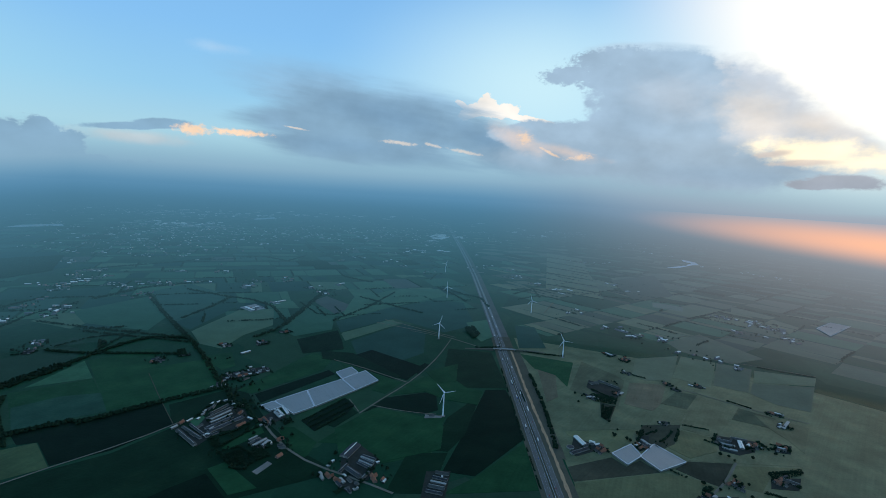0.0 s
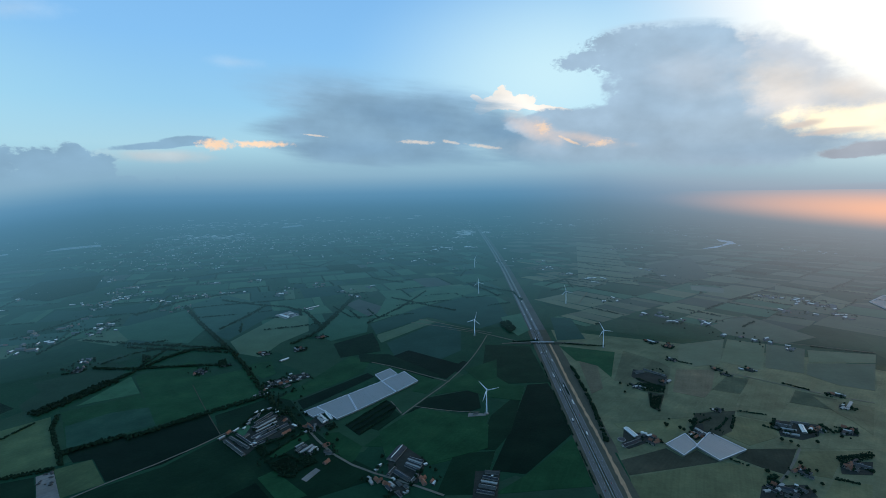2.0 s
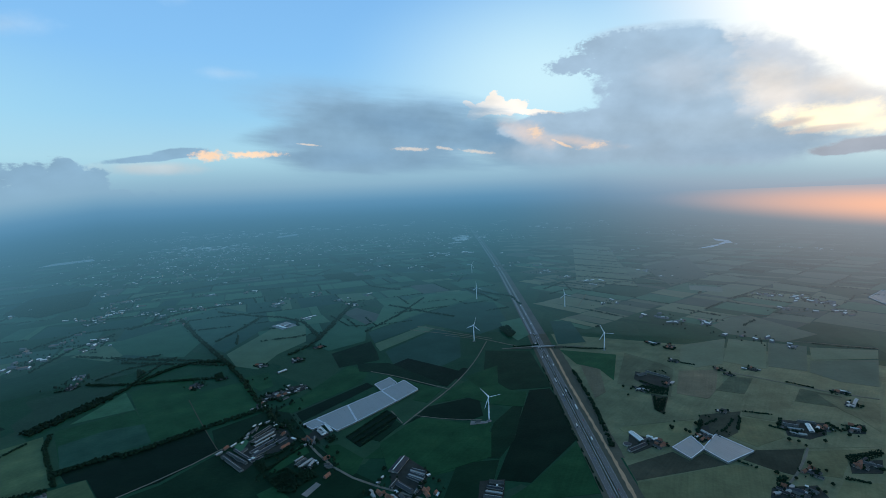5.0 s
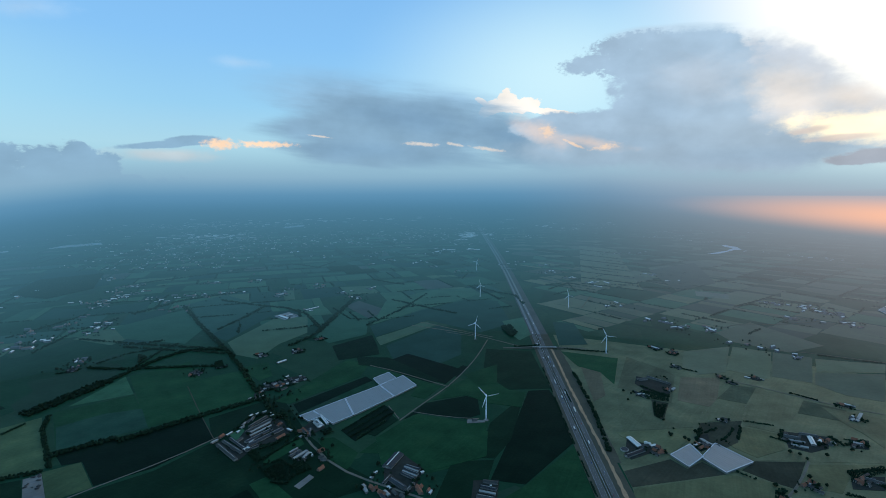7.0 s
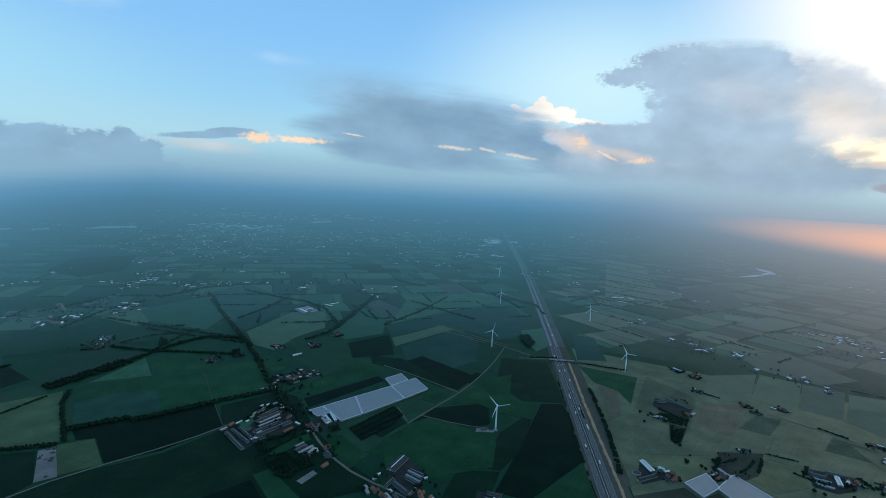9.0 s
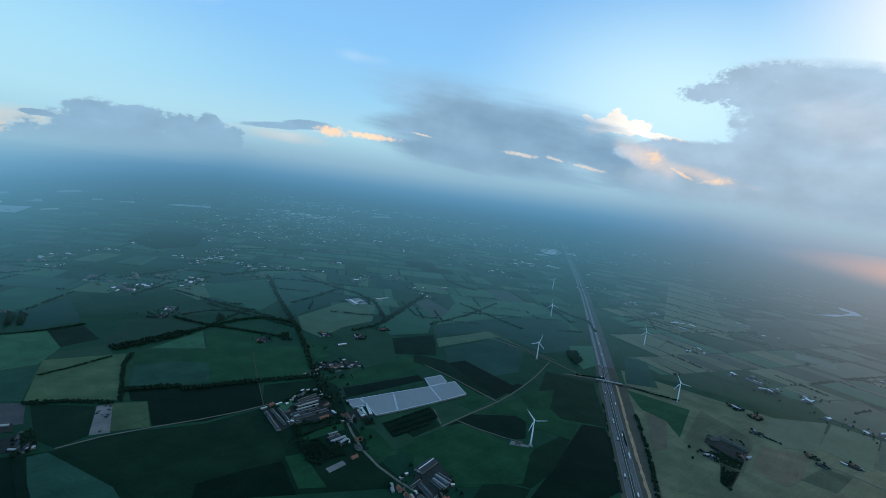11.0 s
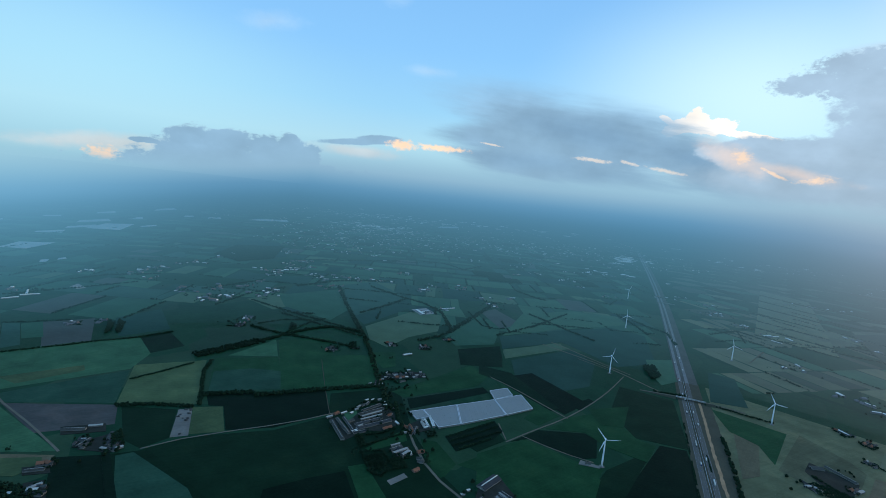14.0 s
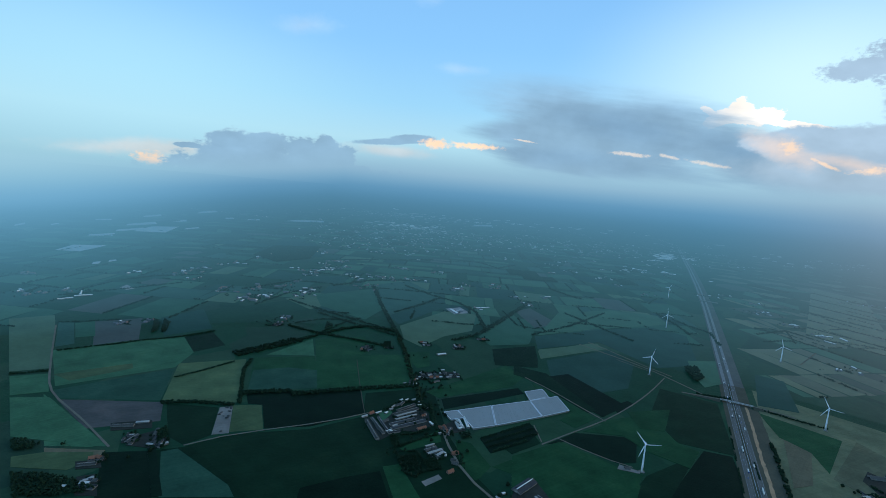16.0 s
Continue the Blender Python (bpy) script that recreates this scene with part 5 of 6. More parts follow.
hedgerow(18, 10, (-2182, 3108), (-1903, 3466), (-1752, 3765))
hedgerow(18, 10, (-1605, 3898), (-1400, 3967), (-1205, 3800), (-1157, 4142))
hedgerow(8, 5, (-1189, 1016), (-1173, 1100), (-1162, 1202))
# dark strip laid in for a shadowed band between two fields
field("maize", (-908, 750), (-893, 758), (-742, 668), (-755, 656))
hedgerow(10, 6, (-1530, 781), (-1481, 848))
hedgerow(9, 6, (-713, 2478), (-573, 2269), (-491, 2263), (-475, 2301))
hedgerow(12, 8, (-474, 2156), (-362, 2445), (-262, 2858))
hedgerow(15, 9, (-2440, 1227), (-2510, 1321))
hedgerow(18, 8, (-2439, 1622), (-2438, 1795), (-2322, 2010))
hedgerow(12, 8, (-1641, 1733), (-1700, 2008), (-1679, 2243))
hedgerow(15, 9, (-439, 2679), (-212, 2488), (-79, 2387))
wood((-1106, 601), (-1085, 619), (-1089, 645), (-1137, 633), (-1154, 621), height=9)
wood((-1051, 661), (-1049, 673), (-1062, 672), height=8)
wood((-1022, 565), (-968, 593), (-915, 612), (-853, 616), (-879, 576), (-943, 532), height=10)
wood((-902, 766), (-923, 809), (-959, 828), (-952, 803), height=8)
wood((-1598, 1241), (-1680, 1312), (-1726, 1321), (-1582, 1210), height=8)
wood((-1550, 1240), (-1656, 1336), (-1702, 1345), (-1589, 1250), height=8)
wood((-2695, 2725), (-2938, 3194), (-2699, 3475), (-2349, 2926), (-2389, 2634), height=10)
wood((-1170, 1645), (-1180, 1711), (-1227, 1733), height=9)
wood((-868, 1599), (-846, 1618), (-888, 1684), (-907, 1666), height=7)
field("glass", (-3479, 1854), (-3360, 1935), (-3521, 2191), (-3641, 2050))
field("glass", (-4181, 2806), (-4010, 2980), (-4358, 3371), (-4449, 3157))
field("glass", (-4044, 2359), (-3963, 2499), (-4115, 2615), (-4100, 2410))
field("glass", (-4217, 2672), (-4266, 2971), (-4385, 3028), (-4318, 2756))
field("glass", (-4574, 2987), (-4610, 3324), (-4798, 3429), (-4697, 3090))
field("glass", (-4779, 3571), (-4754, 3763), (-4909, 3880), (-4928, 3697))
field("glass", (-5572, 4545), (-5722, 5003), (-5962, 5176), (-5792, 4761))
field("glass", (-5053, 2987), (-5038, 3147), (-5138, 3195), (-5148, 3067))
field("glass", (-4915, 4412), (-4903, 4537), (-5025, 4636), (-5033, 4530))
field("glass", (-4710, 4562), (-4687, 4748), (-4806, 4854), (-4824, 4685))
field("glass", (-2913, 1754), (-2911, 1791), (-2972, 1838), (-2974, 1797))
field("glass", (-2937, 1859), (-2950, 1914), (-2986, 1932), (-2985, 1893))
field("glass", (-5276, 3625), (-5324, 3883), (-5509, 3998), (-5391, 3726))
field("glass", (-4150, 3265), (-4192, 3474), (-4277, 3527), (-4223, 3343))
field("glass", (-4523, 5010), (-4253, 5468), (-4431, 5663), (-4616, 5323))
field("glass", (-4757, 2209), (-4859, 2331), (-4979, 2389), (-4868, 2270))
field("glass", (-4754, 2463), (-4823, 2569), (-4907, 2607), (-4832, 2513))
field("glass", (-9567, 18178), (-9890, 19858), (-10772, 21480), (-10431, 19903))
field("glass", (-3083, 7896), (-2866, 8438), (-3034, 8846), (-3178, 8208))
field("lot", (-953, 2308), (-874, 2239), (-827, 2316), (-909, 2386))
field("lot", (-2292, 1533), (-2233, 1528), (-2234, 1565), (-2328, 1589))

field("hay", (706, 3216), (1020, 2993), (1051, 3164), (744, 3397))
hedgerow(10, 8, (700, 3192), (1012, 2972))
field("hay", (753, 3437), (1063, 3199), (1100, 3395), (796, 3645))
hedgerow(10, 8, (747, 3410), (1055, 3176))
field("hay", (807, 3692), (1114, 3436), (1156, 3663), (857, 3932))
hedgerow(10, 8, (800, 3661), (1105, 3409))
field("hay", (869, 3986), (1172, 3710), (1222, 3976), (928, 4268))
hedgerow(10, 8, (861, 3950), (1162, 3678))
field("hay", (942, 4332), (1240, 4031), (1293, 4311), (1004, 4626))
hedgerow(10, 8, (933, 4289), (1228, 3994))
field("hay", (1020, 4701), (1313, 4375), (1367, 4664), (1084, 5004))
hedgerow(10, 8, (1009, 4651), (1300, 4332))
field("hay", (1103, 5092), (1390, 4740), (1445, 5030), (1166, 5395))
hedgerow(10, 8, (1090, 5033), (1375, 4689))
field("maize", (-335, 1199), (-254, 1352), (-218, 1307), (-228, 1249), (-288, 1148))
hedgerow(6, 5, (-331, 1199), (-253, 1344), gaps=0.3)
hedgerow(6, 5, (-318, 1183), (-237, 1325), gaps=0.3)
hedgerow(6, 5, (-304, 1168), (-224, 1299), gaps=0.3)
hedgerow(6, 5, (-290, 1156), (-231, 1258), gaps=0.3)
# ---------------------------------------------------------------- greenhouses
glasshouse((-437, 1298), (-364, 1228), (-323, 1277), (-372, 1379), 12)
glasshouse((-370, 1381), (-321, 1279), (-234, 1400), (-290, 1478), 20)
glasshouse((-464, 1266), (-430, 1238), (-406, 1268), (-439, 1296), 5)
glasshouse((-320, 1534), (-289, 1482), (-250, 1543), (-280, 1588), 10)
glasshouse((-288, 1480), (-232, 1402), (-177, 1485), (-229, 1562), 14)
glasshouse((434, 1114), (454, 1066), (503, 1108), (498, 1163), 9)
glasshouse((498, 1106), (522, 1047), (601, 1091), (558, 1170), 12)
glasshouse((1978, 2510), (2171, 2662), (2224, 2592), (1935, 2361), 8)

# ---------------------------------------------------------------- farm buildings
building("grey", (-418, 1071), (-404, 1098), 7.6)
building("pale", (-406, 1061), (-388, 1096), 6.8)
building("pale", (-385, 1064), (-381, 1089), 6.8)
building("tile", (-360, 1091), (-350, 1104), 7.6)
building("grey", (-346, 1060), (-333, 1063), 7.6)
building("tile", (-338, 1020), (-331, 1034), 8.5)
building("tile", (-433, 1201), (-410, 1175), 7.6)
building("grey", (-405, 1165), (-413, 1201), 7.6)
building("pale", (-229, 968), (-219, 951), 5.1)
building("white", (-219, 998), (-216, 1004), 5.1)
building("grey", (-1053, 763), (-1017, 791), 9.3)
building("pale", (-1025, 801), (-1006, 820), 6.8)
building("grey", (-962, 739), (-971, 771), 7.6)
building("pale", (-921, 758), (-909, 763), 6.0)
building("pale", (-897, 771), (-892, 785), 6.8)
building("grey", (-942, 788), (-961, 810), 6.8)
building("tile", (-954, 677), (-943, 679), 8.5)
building("grey", (-955, 640), (-932, 663), 7.6)
building("pale", (-893, 613), (-890, 635), 6.8)
building("slate", (-882, 605), (-856, 617), 8.5)
building("white", (-907, 591), (-901, 594), 6.0)
building("pale", (-925, 2309), (-861, 2254), 15.3)
building("white", (-682, 1665), (-663, 1695), 10.2)
building("white", (-839, 2427), (-792, 2492), 8.5)
building("white", (-2251, 1317), (-2226, 1376), 11.9)
building("white", (-2236, 1246), (-2226, 1300), 8.5)
building("white", (-2255, 1343), (-2320, 1383), 7.6)
building("grey", (513, 1562), (541, 1571), 15.3)
building("grey", (551, 1591), (599, 1532), 8.5)
building("white", (675, 1899), (693, 1870), 8.5)
building("tile", (513, 1174), (521, 1163), 7.6)
building("pale", (536, 1191), (544, 1168), 7.6)
building("tile", (531, 1152), (535, 1144), 6.8)
building("white", (367, 1191), (379, 1147), 13.6)
building("slate", (334, 1106), (383, 1136), 11.9)
building("white", (347, 1113), (373, 1131), 3.4)
building("grey", (376, 1147), (401, 1158), 7.6)
building("white", (404, 1152), (417, 1158), 6.0)
building("tile", (408, 1121), (430, 1131), 6.8)
building("grey", (742, 1219), (772, 1204), 7.6)
building("pale", (741, 1196), (770, 1184), 7.6)
building("pale", (732, 1173), (762, 1160), 7.6)
building("white", (799, 1213), (783, 1173), 10.2)
building("tile", (818, 1204), (818, 1184), 7.6)
building("grey", (787, 1231), (822, 1218), 6.8)
building("pale", (883, 1190), (897, 1181), 7.6)
building("tile", (650, 1009), (679, 1025), 7.6)
building("grey", (663, 1001), (676, 985), 6.8)
building("tile", (677, 1029), (682, 1019), 6.8)
building("slate", (584, 954), (609, 944), 11.9)
building("pale", (551, 939), (564, 943), 6.8)
building("grey", (621, 954), (632, 938), 9.3)
building("white", (624, 962), (628, 958), 5.1)
building("pale", (985, 1312), (1019, 1346), 6.8)
building("white", (1150, 1834), (1164, 1827), 7.6)
building("tile", (770, 1034), (784, 1030), 7.6)
building("grey", (794, 1043), (820, 1022), 7.6)
building("white", (-409, 1274), (-377, 1227), 7)
building("pale", (-414, 1230), (-385, 1219), 6)
building("grey", (-607, 1114), (-533, 1052), 9)
building("grey", (-603, 1132), (-535, 1082), 7)
building("slate", (-593, 1146), (-532, 1097), 6)
building("tile", (-620, 1146), (-616, 1160), 8)
building("pale", (-626, 1120), (-619, 1136), 6)
building("slate", (-533, 1113), (-485, 1199), 12)
building("slate", (-547, 1128), (-510, 1196), 9)
building("grey", (-567, 1179), (-533, 1247), 9)
building("grey", (-572, 1204), (-551, 1264), 8)
building("pale", (-549, 1158), (-519, 1213), 5)
building("slate", (-528, 1090), (-510, 1115), 7)
building("tile", (-479, 1146), (-467, 1168), 8)
building("white", (-532, 1104), (-522, 1100), 5)
building("white", (-589, 1172), (-587, 1181), 5)
building("grey", (-582, 1238), (-586, 1269), 7)
building("white", (-550, 1282), (-547, 1288), 5)
building("pale", (-594, 1212), (-592, 1226), 5)
building("tile", (-503, 1213), (-499, 1227), 7)
building("grey", (-569, 1130), (-564, 1148), 7)
building("slate", (-153, 1047), (-121, 1032), 6)
building("pale", (-155, 1041), (-123, 1023), 3.5)
building("slate", (-156, 1034), (-123, 1014), 6)
building("pale", (-157, 1025), (-125, 1006), 3.5)
building("slate", (-159, 1018), (-129, 997), 6)
building("slate", (-178, 995), (-145, 965), 12)
building("grey", (-190, 979), (-180, 1008), 8)
building("tile", (-215, 968), (-204, 955), 9)
building("tile", (-195, 953), (-179, 942), 9)
building("tile", (-121, 973), (-110, 948), 9)
building("tile", (-98, 956), (-95, 965), 6)
# the next two white sheds stand in for small white vehicles
building("white", (-221, 995), (-217, 1001), 4)
building("white", (-215, 1014), (-211, 1020), 4)
building("pale", (-229, 964), (-217, 947), 5)
building("grey", (-140, 955), (-129, 983), 7)
building("grey", (13, 996), (42, 990), 9)
building("slate", (7, 978), (39, 968), 8)
building("pale", (4, 962), (36, 953), 5)
building("grey", (-1, 947), (33, 938), 9)
building("slate", (-6, 929), (29, 920), 8)
building("white", (26, 980), (29, 980), 4)
building("white", (757, 2663), (768, 2633), 10)
building("pale", (-556, 1175), (-529, 1230), 5)
building("white", (-608, 1158), (-602, 1175), 4)
building("white", (-587, 1264), (-582, 1281), 4)
building("white", (-523, 1267), (-509, 1264), 4)
building("white", (-471, 1197), (-457, 1189), 5)
building("pale", (-536, 1124), (-532, 1138), 4)
building("pale", (-416, 1235), (-394, 1207), 5)
building("white", (-414, 1251), (-391, 1223), 5)
building("tile", (-430, 1197), (-409, 1170), 6)
building("pale", (-425, 1086), (-413, 1107), 4)
building("white", (-376, 1087), (-368, 1075), 4)
building("white", (-625, 3005), (-600, 3033), 10.2)
building("white", (741, 3199), (823, 3240), 10.2)
building("white", (761, 3105), (800, 3070), 8.5)
building("white", (858, 3243), (879, 3191), 14)
building("slate", (-193, 1036), (-174, 1093), 22, strip=True)
farm(-166, 939, 8, 30, 0)
farm(-919, 1561, 8, 30, 1)
farm(-856, 1622, 3, 16, 2)
farm(-879, 2309, 8, 36, 3)
farm(-778, 1746, 6, 24, 4)
farm(-659, 1796, 9, 34, 5)
farm(-615, 1952, 6, 24, 6)
farm(-947, 3010, 6, 34, 7)
farm(-832, 2433, 5, 34, 8)
farm(-629, 2980, 6, 30, 9)
farm(-637, 2700, 7, 40, 10)
farm(-769, 2848, 4, 24, 11)
farm(-1655, 2098, 7, 40, 12)
farm(-1508, 2465, 6, 40, 13)
farm(-1395, 1666, 7, 40, 14)
farm(-1350, 1574, 5, 30, 15)
farm(-1710, 1803, 6, 40, 16)
farm(-1632, 1992, 5, 36, 17)
farm(-620, 1461, 13, 42, 18)
farm(-568, 1518, 12, 42, 19)
farm(-630, 1392, 5, 20, 20)
farm(-1763, 1218, 7, 34, 21)
farm(-1719, 1290, 6, 26, 22)
farm(-2017, 2756, 14, 80, 23)
farm(-1938, 2471, 9, 60, 24)
farm(-1804, 2653, 9, 60, 25)
farm(-1418, 2834, 6, 40, 26)
farm(-1094, 2744, 6, 40, 27)
farm(-1574, 2749, 7, 50, 28)
farm(-817, 3993, 7, 40, 29)
farm(-2502, 2136, 6, 60, 30)
farm(-1902, 1814, 6, 60, 31)
farm(684, 1884, 6, 26, 32)
farm(727, 1835, 7, 26, 33)
farm(678, 1683, 5, 18, 34)
farm(484, 1449, 6, 20, 35)
farm(577, 1486, 4, 18, 36)
farm(784, 1595, 4, 18, 37)
farm(790, 1546, 3, 14, 38)
farm(1139, 1795, 8, 24, 39)
farm(865, 2255, 9, 34, 40)
farm(917, 2184, 6, 30, 41)
farm(1001, 2133, 8, 34, 42)
farm(1538, 2677, 6, 40, 43)
farm(1676, 2557, 6, 40, 44)
farm(1698, 2432, 7, 36, 45)
farm(1655, 2260, 5, 30, 46)
farm(1478, 2333, 4, 30, 47)
farm(882, 1588, 4, 20, 48)
farm(639, 1297, 5, 16, 49)
farm(528, 1162, 9, 22, 50)
farm(823, 1192, 6, 18, 51)
farm(890, 1186, 6, 18, 52)
farm(670, 1012, 5, 16, 53)
farm(593, 943, 12, 30, 54)
farm(1016, 1398, 5, 20, 55)
farm(981, 1318, 6, 18, 56)
farm(796, 1032, 9, 26, 57)
farm(411, 1136, 7, 20, 58)
farm(750, 1201, 7, 30, 59)
farm(-395, 1073, 8, 22, 60)
farm(-413, 1179, 5, 14, 61)
farm(-971, 754, 8, 22, 62)
farm(-910, 772, 8, 22, 63)
farm(-884, 618, 9, 22, 64)
farm(-945, 675, 4, 14, 65)
building("pale", (-591, 1196), (-587, 1207), 5.0)
building("white", (-596, 1260), (-594, 1271), 5.0)
building("pale", (-572, 1284), (-565, 1293), 5.0)
building("white", (-541, 1263), (-536, 1271), 4.5)
building("grey", (-589, 1227), (-586, 1242), 6.0)
building("pale", (-501, 1219), (-498, 1229), 5.0)
building("white", (-535, 1093), (-533, 1101), 5.0)
building("grey", (-571, 1105), (-554, 1092), 5.0)
building("pale", (-427, 1157), (-423, 1163), 5.0)
building("tile", (-441, 1188), (-430, 1186), 7.0)
building("grey", (-353, 1070), (-341, 1073), 8.0)
building("tile", (-362, 1094), (-354, 1105), 7.0)
building("white", (-396, 1207), (-391, 1217), 6.0)
building("pale", (-420, 1247), (-409, 1240), 6.0)
building("white", (-621, 1383), (-616, 1392), 5.0)
building("pale", (-648, 1367), (-644, 1376), 5.0)
building("white", (-649, 1474), (-646, 1489), 5.0)
building("pale", (-619, 1475), (-612, 1486), 5.0)
building("grey", (-581, 1436), (-570, 1457), 6.0)
building("white", (-604, 1536), (-598, 1547), 5.0)
building("pale", (-562, 1491), (-555, 1508), 6.0)
building("tile", (-210, 956), (-200, 964), 8.0)
building("tile", (-192, 949), (-181, 943), 8.0)
building("tile", (-119, 959), (-112, 975), 8.0)
building("white", (-118, 1020), (-112, 1024), 5.0)
building("pale", (-221, 996), (-216, 1000), 5.0)
building("grey", (-156, 971), (-143, 960), 7.0)
building("white", (-94, 948), (-90, 959), 4.0)
building("pale", (-231, 972), (-224, 964), 5.0)
trees_about(-500, 1239, 26, 10, 61, 0.7)
trees_about(-539, 1172, 40, 9, 62, 0.7)
trees_about(-473, 1037, 30, 14, 63, 0.7)
trees_about(-414, 1010, 34, 16, 64, 0.7)
trees_about(-489, 1103, 22, 8, 65, 0.7)
trees_about(-504, 1278, 24, 8, 66, 0.7)
trees_about(-591, 1375, 30, 10, 67, 0.7)
trees_about(-530, 1423, 20, 5, 68, 0.7)
trees_about(-896, 1575, 24, 6, 69, 0.7)
trees_about(-417, 1154, 18, 5, 70, 0.7)
trees_about(-383, 1178, 16, 5, 71, 0.7)
trees_about(-583, 1086, 20, 5, 72, 0.7)
trees_about(-328, 1055, 16, 4, 73, 0.7)
trees_about(-197, 996, 24, 6, 90, 0.7)
trees_about(-129, 1038, 20, 4, 91, 0.7)
trees_about(-241, 976, 20, 5, 92, 0.7)
trees_about(-89, 975, 18, 4, 93, 0.7)
trees_about(374, 1124, 20, 5, 110, 0.7)
trees_about(576, 1173, 26, 8, 111, 0.7)
trees_about(572, 1246, 26, 8, 112, 0.7)
trees_about(750, 1182, 24, 6, 113, 0.7)
trees_about(836, 1194, 22, 7, 114, 0.7)
trees_about(658, 1006, 20, 6, 115, 0.7)
trees_about(1004, 1387, 22, 6, 116, 0.7)
trees_about(578, 950, 30, 7, 117, 0.7)
trees_about(867, 1166, 20, 5, 118, 0.7)
trees_about(591, 1580, 22, 6, 119, 0.7)
silo = empty("silo", pose(340, 1136, 0.3), "round pale slurry silo ringed by a wall", "silo")
part("wall", lathe(bmesh.new(), [(9.0, -0.4), (9.0, 3.0), (8.6, 3.0)], 24), M["pale"], silo)
part("surface", lathe(bmesh.new(), [(8.3, 3.0), (8.3, 3.1)], 24), M["slate"], silo, "dark slurry surface")
for n, (x, y) in enumerate(((398, 1165), (404, 1160))):
    tank = empty("silo", pose(x, y, 0.3), "small white round silo by the barns", "silo")
    part("drum", lathe(bmesh.new(), [(4, -0.3), (4, 6), (0.4, 8)], 16), M["white"], tank)
trees_about(-520, 1225, 75, 14, 1)
trees_about(-395, 1120, 60, 12, 2)
trees_about(-170, 1010, 80, 12, 3)
trees_about(-540, 1370, 55, 11, 4)
trees_about(-720, 1600, 40, 5, 5)
trees_about(-600, 1470, 50, 6, 6)
trees_about(-930, 760, 60, 9, 7)
trees_about(505, 1215, 45, 8, 8)
trees_about(760, 1150, 60, 6, 9)
trees_about(650, 980, 70, 8, 10)
trees_about(450, 1440, 40, 4, 12)

tagged(array_object("grove", *heap(SHRUBS, FINE_CLUMPS), M["leaf"]), "dark green trees scattered about farms", "trees", "", "stuff")

# ---------------------------------------------------------------- turbines and traffic
for x, y, spin, face in ((28, 1272, -40, 8), (8, 1976, 15, 12), (45, 2780, -8, 10), (486, 2520, -15, -12), (484, 1820, -28, -14), (38, 3700, 30, 0)):
    turbine(x, y, spin, face)
hut = building("grey", (-8, 1262), (4, 1266), 8)
pad = field("lot", (-22, 1250), (24, 1258), (26, 1268), (-20, 1272))
pad.name = "crane_pad"
tagged(pad, "pale gravel pad at a turbine's foot", "gravel pad")
rnd = random.Random(12)
patterns = [make_car(p) for p in PAINTS] + [make_truck(PAINTS[1]), make_truck(PAINTS[4])]
used = set()
spots = []
for i in range(64):
    side = rnd.choice((-1, 1))
    lane = AXIS + side * rnd.choice((7.6, 11.6))
    spots.append((lane, 800 + (i + rnd.random() * 0.7) * 32, 180 if side < 0 else 0))
for i, (x, y, turn) in enumerate(spots):
    k = rnd.choice((0, 0, 1, 2, 2, 3, 4, 5, 5, 6))
    m = pose(x, y, 0.96, 0, 0, turn)
    if k in used:
        copy_thing(patterns[k], m)
    else:
        used.add(k)
        patterns[k].matrix_basis = m
for k, ob in enumerate(patterns):
    if k not in used:
        ob.matrix_basis = pose(AXIS + 9.6, 640 + 25 * k, 0.96)

# ---------------------------------------------------------------- distance


def settlement(name, label, mats, spots, seed):
    """Far roofs, too many to count, as gabled boxes in one mesh. spots: x, y, spread, roofs, least and most metres."""
    rnd = random.Random(seed)
    verts, faces, index = [], [], []
    for x, y, sx, sy, n, small, large in spots:
        for _ in range(n):
            px, py = rnd.gauss(x, sx), rnd.gauss(y, sy)
            if math.hypot(px, py) < NEAR + 60:
                continue
            l, w, h, a = rnd.uniform(small, large), rnd.uniform(small, large) * 0.5, rnd.uniform(4, 8), rnd.choice((0.42, 1.99)) + rnd.uniform(-0.15, 0.15)
            c, s = math.cos(a), math.sin(a)
            o = len(verts)
            for u, v, z in ((-l, -w, 0), (l, -w, 0), (l, w, 0), (-l, w, 0), (-l, -w, h), (l, -w, h), (l, w, h), (-l, w, h), (-l, 0, h * 1.4), (l, 0, h * 1.4)):
                verts.append(lay(px + (u * c - v * s) / 2, py + (u * s + v * c) / 2, z))
            new_faces = [(0, 1, 5, 4), (2, 3, 7, 6), (1, 2, 6, 9, 5), (3, 0, 4, 8, 7), (4, 5, 9, 8), (6, 7, 8, 9)]
            faces += [tuple(o + i for i in f) for f in new_faces]
            index += [0, 0, 0, 0] + [rnd.choice(range(1, len(mats)))] * 2
    ob = mesh_object(name, verts, faces, mats, index=index)
    return tagged(ob, label, "buildings", "", "stuff")


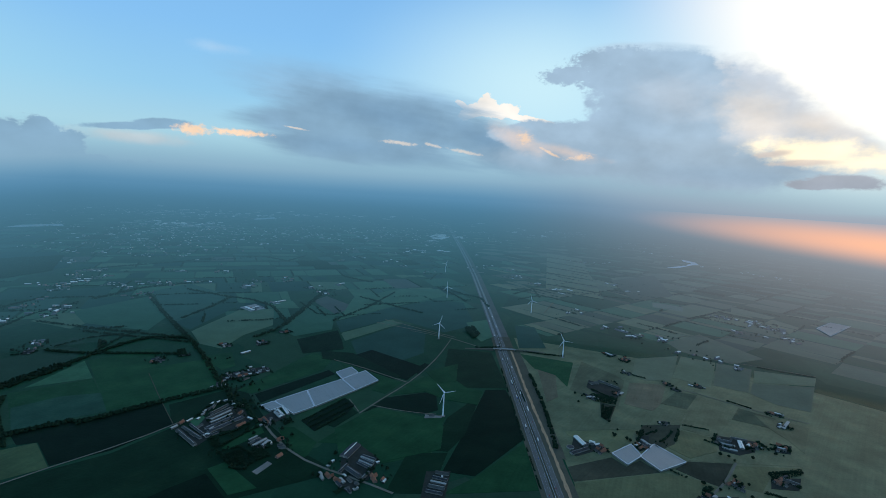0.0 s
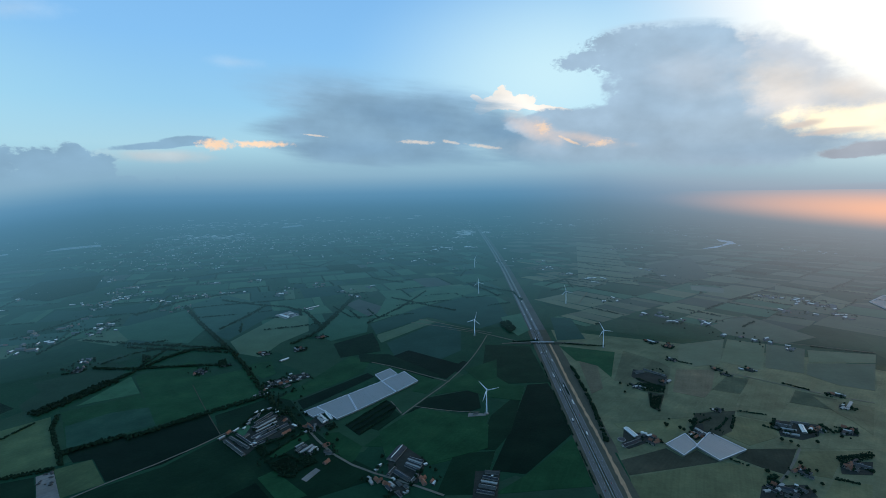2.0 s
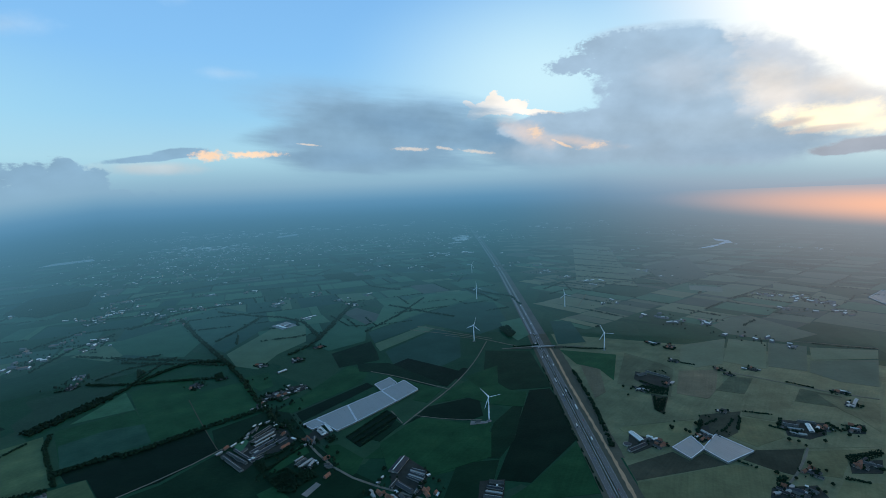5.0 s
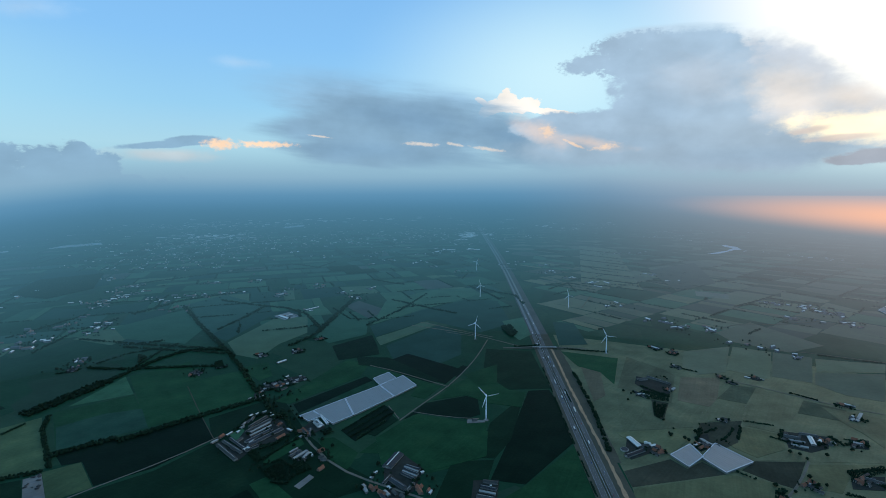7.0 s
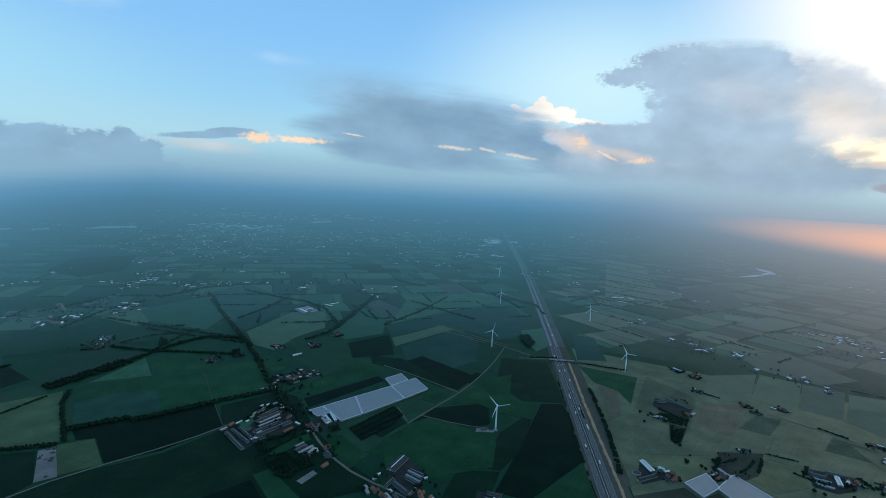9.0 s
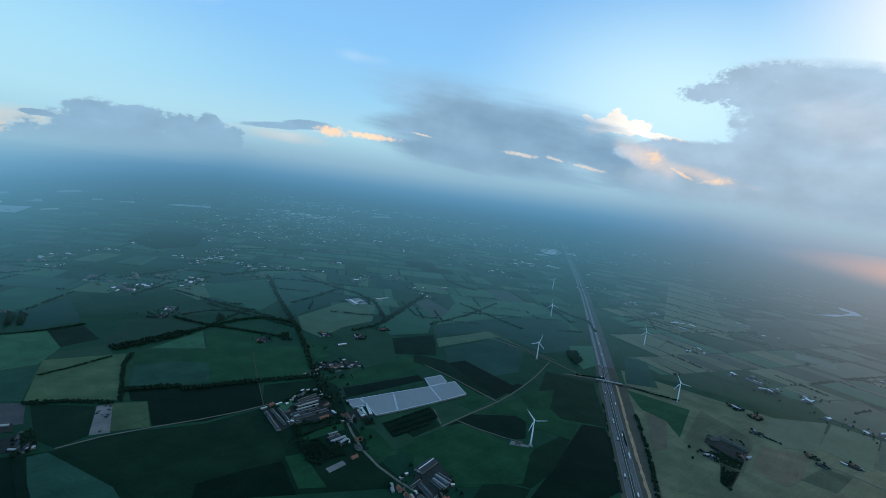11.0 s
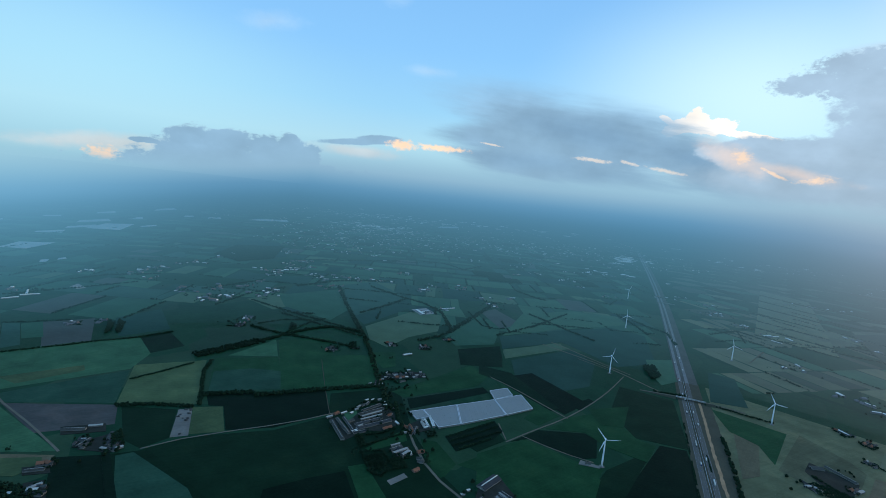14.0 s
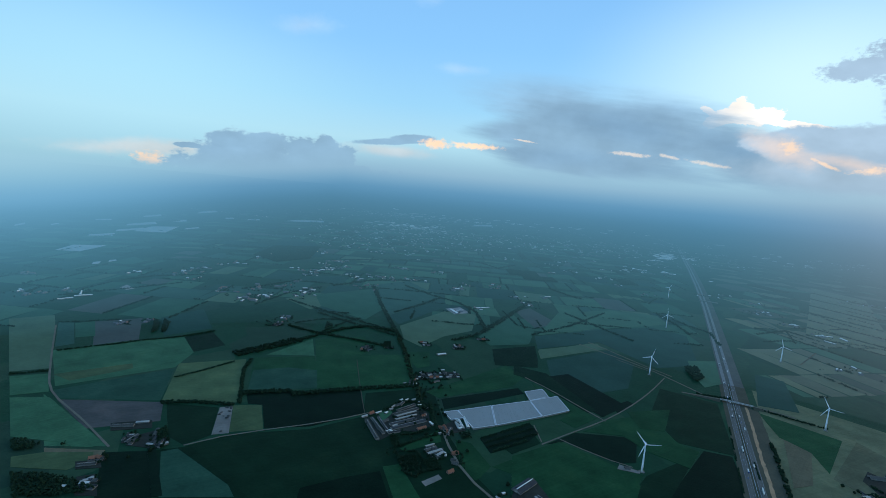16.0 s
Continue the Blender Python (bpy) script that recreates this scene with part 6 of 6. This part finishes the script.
FAR_MATS = [M["far_grey"], M["far_grey"], M["far_tile"], M["far_pale"], M["far_pale"]]
settlement("distant_town", "far hazy town of low roofs", FAR_MATS, [(-3450, 6450, 330, 200, 90, 30, 120), (-2500, 4800, 450, 450, 200, 10, 34), (-3100, 5700, 450, 400, 170, 12, 44), (-1500, 6300, 700, 700, 170, 12, 50), (-2600, 4000, 220, 130, 40, 9, 22), (-400, 6900, 500, 700, 150, 10, 34), (-4300, 8300, 900, 600, 200, 14, 60)], 3)
settlement("distant_sheds", "far pale industrial sheds beside the highway", [M["far_grey"], M["far_pale"], M["far_pale"]],
           [(-35, 6650, 45, 170, 34, 60, 140), (-262, 4940, 45, 60, 7, 40, 90), (-6, 5015, 40, 40, 5, 40, 90), (240, 6800, 40, 200, 7, 40, 90), (-130, 6000, 50, 60, 6, 30, 70), (-4200, 8900, 800, 350, 40, 40, 150), (-2600, 10500, 1500, 500, 25, 80, 240), (1500, 8500, 600, 500, 14, 40, 100)], 4)
HAMLETS = (
    ((-2136, 2825, 7), (-2157, 3008, 9), (-1977, 2687, 6), (-1993, 2595, 5), (-1982, 2862, 5), (-2057, 2537, 6), (-1704, 2590, 5), (-1508, 2427, 5), (-1632, 2744, 6), (-1417, 2823, 5), (-1419, 3194, 5), (-1662, 2133, 5), (-1639, 2022, 4), (-1108, 2791, 6), (-1128, 2941, 4), (-973, 3078, 6), (-758, 2862, 4), (-647, 2714, 6), (-1504, 2795, 3), (-1541, 2719, 4), (-1681, 5298, 4), (-1280, 4366, 4)),
    ((-2430, 1222, 8), (-2864, 1405, 4), (-2576, 1793, 4), (-2415, 1908, 5), (-2434, 2026, 5), (-2223, 1932, 3), (-2493, 2309, 4), (-2505, 2406, 5), (-2583, 2671, 4), (-2637, 2830, 3), (-1736, 1788, 6), (-1744, 1865, 5), (-1370, 1594, 6), (-1327, 1580, 4), (-2401, 1344, 3), (-1963, 1855, 2), (-2466, 2106, 4), (-920, 4711, 4), (-713, 4203, 5), (-1484, 5998, 4), (-914, 4457, 4), (-463, 4045, 4)),
    ((-745, 11454, 5), (-371, 4140, 5), (-306, 3880, 4), (-122, 3654, 4), (572, 3944, 6), (569, 3658, 7), (497, 3593, 4), (678, 3390, 5), (786, 3219, 4), (707, 2568, 3), (825, 2306, 3), (879, 2133, 2), (1005, 2149, 3), (1555, 2685, 3), (1677, 2584, 4), (1677, 2543, 3), (1723, 2473, 6), (1719, 2437, 5), (1664, 2252, 4), (1611, 2279, 3), (1471, 2348, 3), (1594, 2608, 3), (1007, 1932, 3), (1078, 1891, 4), (666, 1906, 4)),
    ((285, 4004, 5), (414, 4140, 3), (524, 9615, 6), (292, 7054, 4), (1276, 3524, 4), (1296, 3284, 3), (-816, 4808, 5), (-1291, 5698, 5), (-2121, 6634, 6), (-1788, 4824, 6), (-1992, 4141, 5), (-1716, 3138, 6), (-1986, 2564, 5), (-1825, 2131, 5), (-1861, 2245, 4), (-1896, 1972, 4), (-2135, 3016, 6), (-2492, 3242, 5), (-2246, 3637, 5)),
)
for seed, row in enumerate(HAMLETS):
    settlement("distant_farms", "far farms with pale and tiled roofs among trees", FAR_MATS, [(x, y, 32, 28, n, 10, 32) for x, y, n in row], 20 + seed)
rnd = random.Random(61)
scattered = []
for _ in range(34):      # farms strung along far lanes
    x, y, a = rnd.uniform(-6500, 4200), rnd.uniform(3300, 9000), rnd.choice((0.42, 1.99)) + rnd.uniform(-0.3, 0.3)
    for i in range(rnd.randint(3, 7)):
        scattered.append((x + math.cos(a) * i * 190, y + math.sin(a) * i * 190, 45, 35, rnd.randint(2, 6), 8, 26))
settlement("distant_lanes", "far farms strung along lanes", FAR_MATS, scattered, 6)
for row in HAMLETS + (tuple((q[0], q[1], q[4]) for q in scattered[::2]),):      # the trees about them
    spots = []
    for x, y, n in row:
        for _ in range(n * 2 + 3):
            px, py, r = rnd.gauss(x, 45), rnd.gauss(y, 40), rnd.uniform(2.5, 5.5)
            if math.hypot(px, py) > NEAR:
                p = lay(px, py, r * 0.8)
                spots.append((*p, r * min(1.0, (p - HUB).length / (Vector((px, py, 0)) - HUB).length), 1.0))
    tagged(array_object("farm_trees", *heap(spots, CLUMPS), M["far_leaf"]), "far dark trees sheltering farms", "trees", "", "stuff")
far_parcels()

# heaps of soil on the bare storage lot
rnd = random.Random(9)
for i in range(14):
    bm = bmesh.new()
    bmesh.ops.create_icosphere(bm, subdivisions=2, radius=1.0)
    for v in bm.verts:
        v.co *= 1 + 0.35 * noise.noise(v.co * 1.4 + Vector((i * 9.0, 0, 0)))
        v.co.z = max(v.co.z, -0.15)
    me = bpy.data.meshes.new("soil_heap")
    bm.to_mesh(me)
    bm.free()
    me.materials.append(M["earth"])
    heap_ob = new("soil_heap", me)
    u, v = rnd.random(), rnd.random()
    a, b, c, d = (Vector(q) for q in ((-944, 961), (-923, 983), (-826, 886), (-851, 860)))
    at = (a.lerp(b, u)).lerp(d.lerp(c, u), v)
    r = rnd.uniform(1.5, 4.0)
    heap_ob.matrix_basis = pose(at.x, at.y, 0.9, 0, 0, i * 50) @ Matrix.Diagonal((r * 1.4, r, r * 0.55, 1))
    tagged(heap_ob, "dark heap of soil on a bare lot", "soil heap", "heaps on the storage lot")
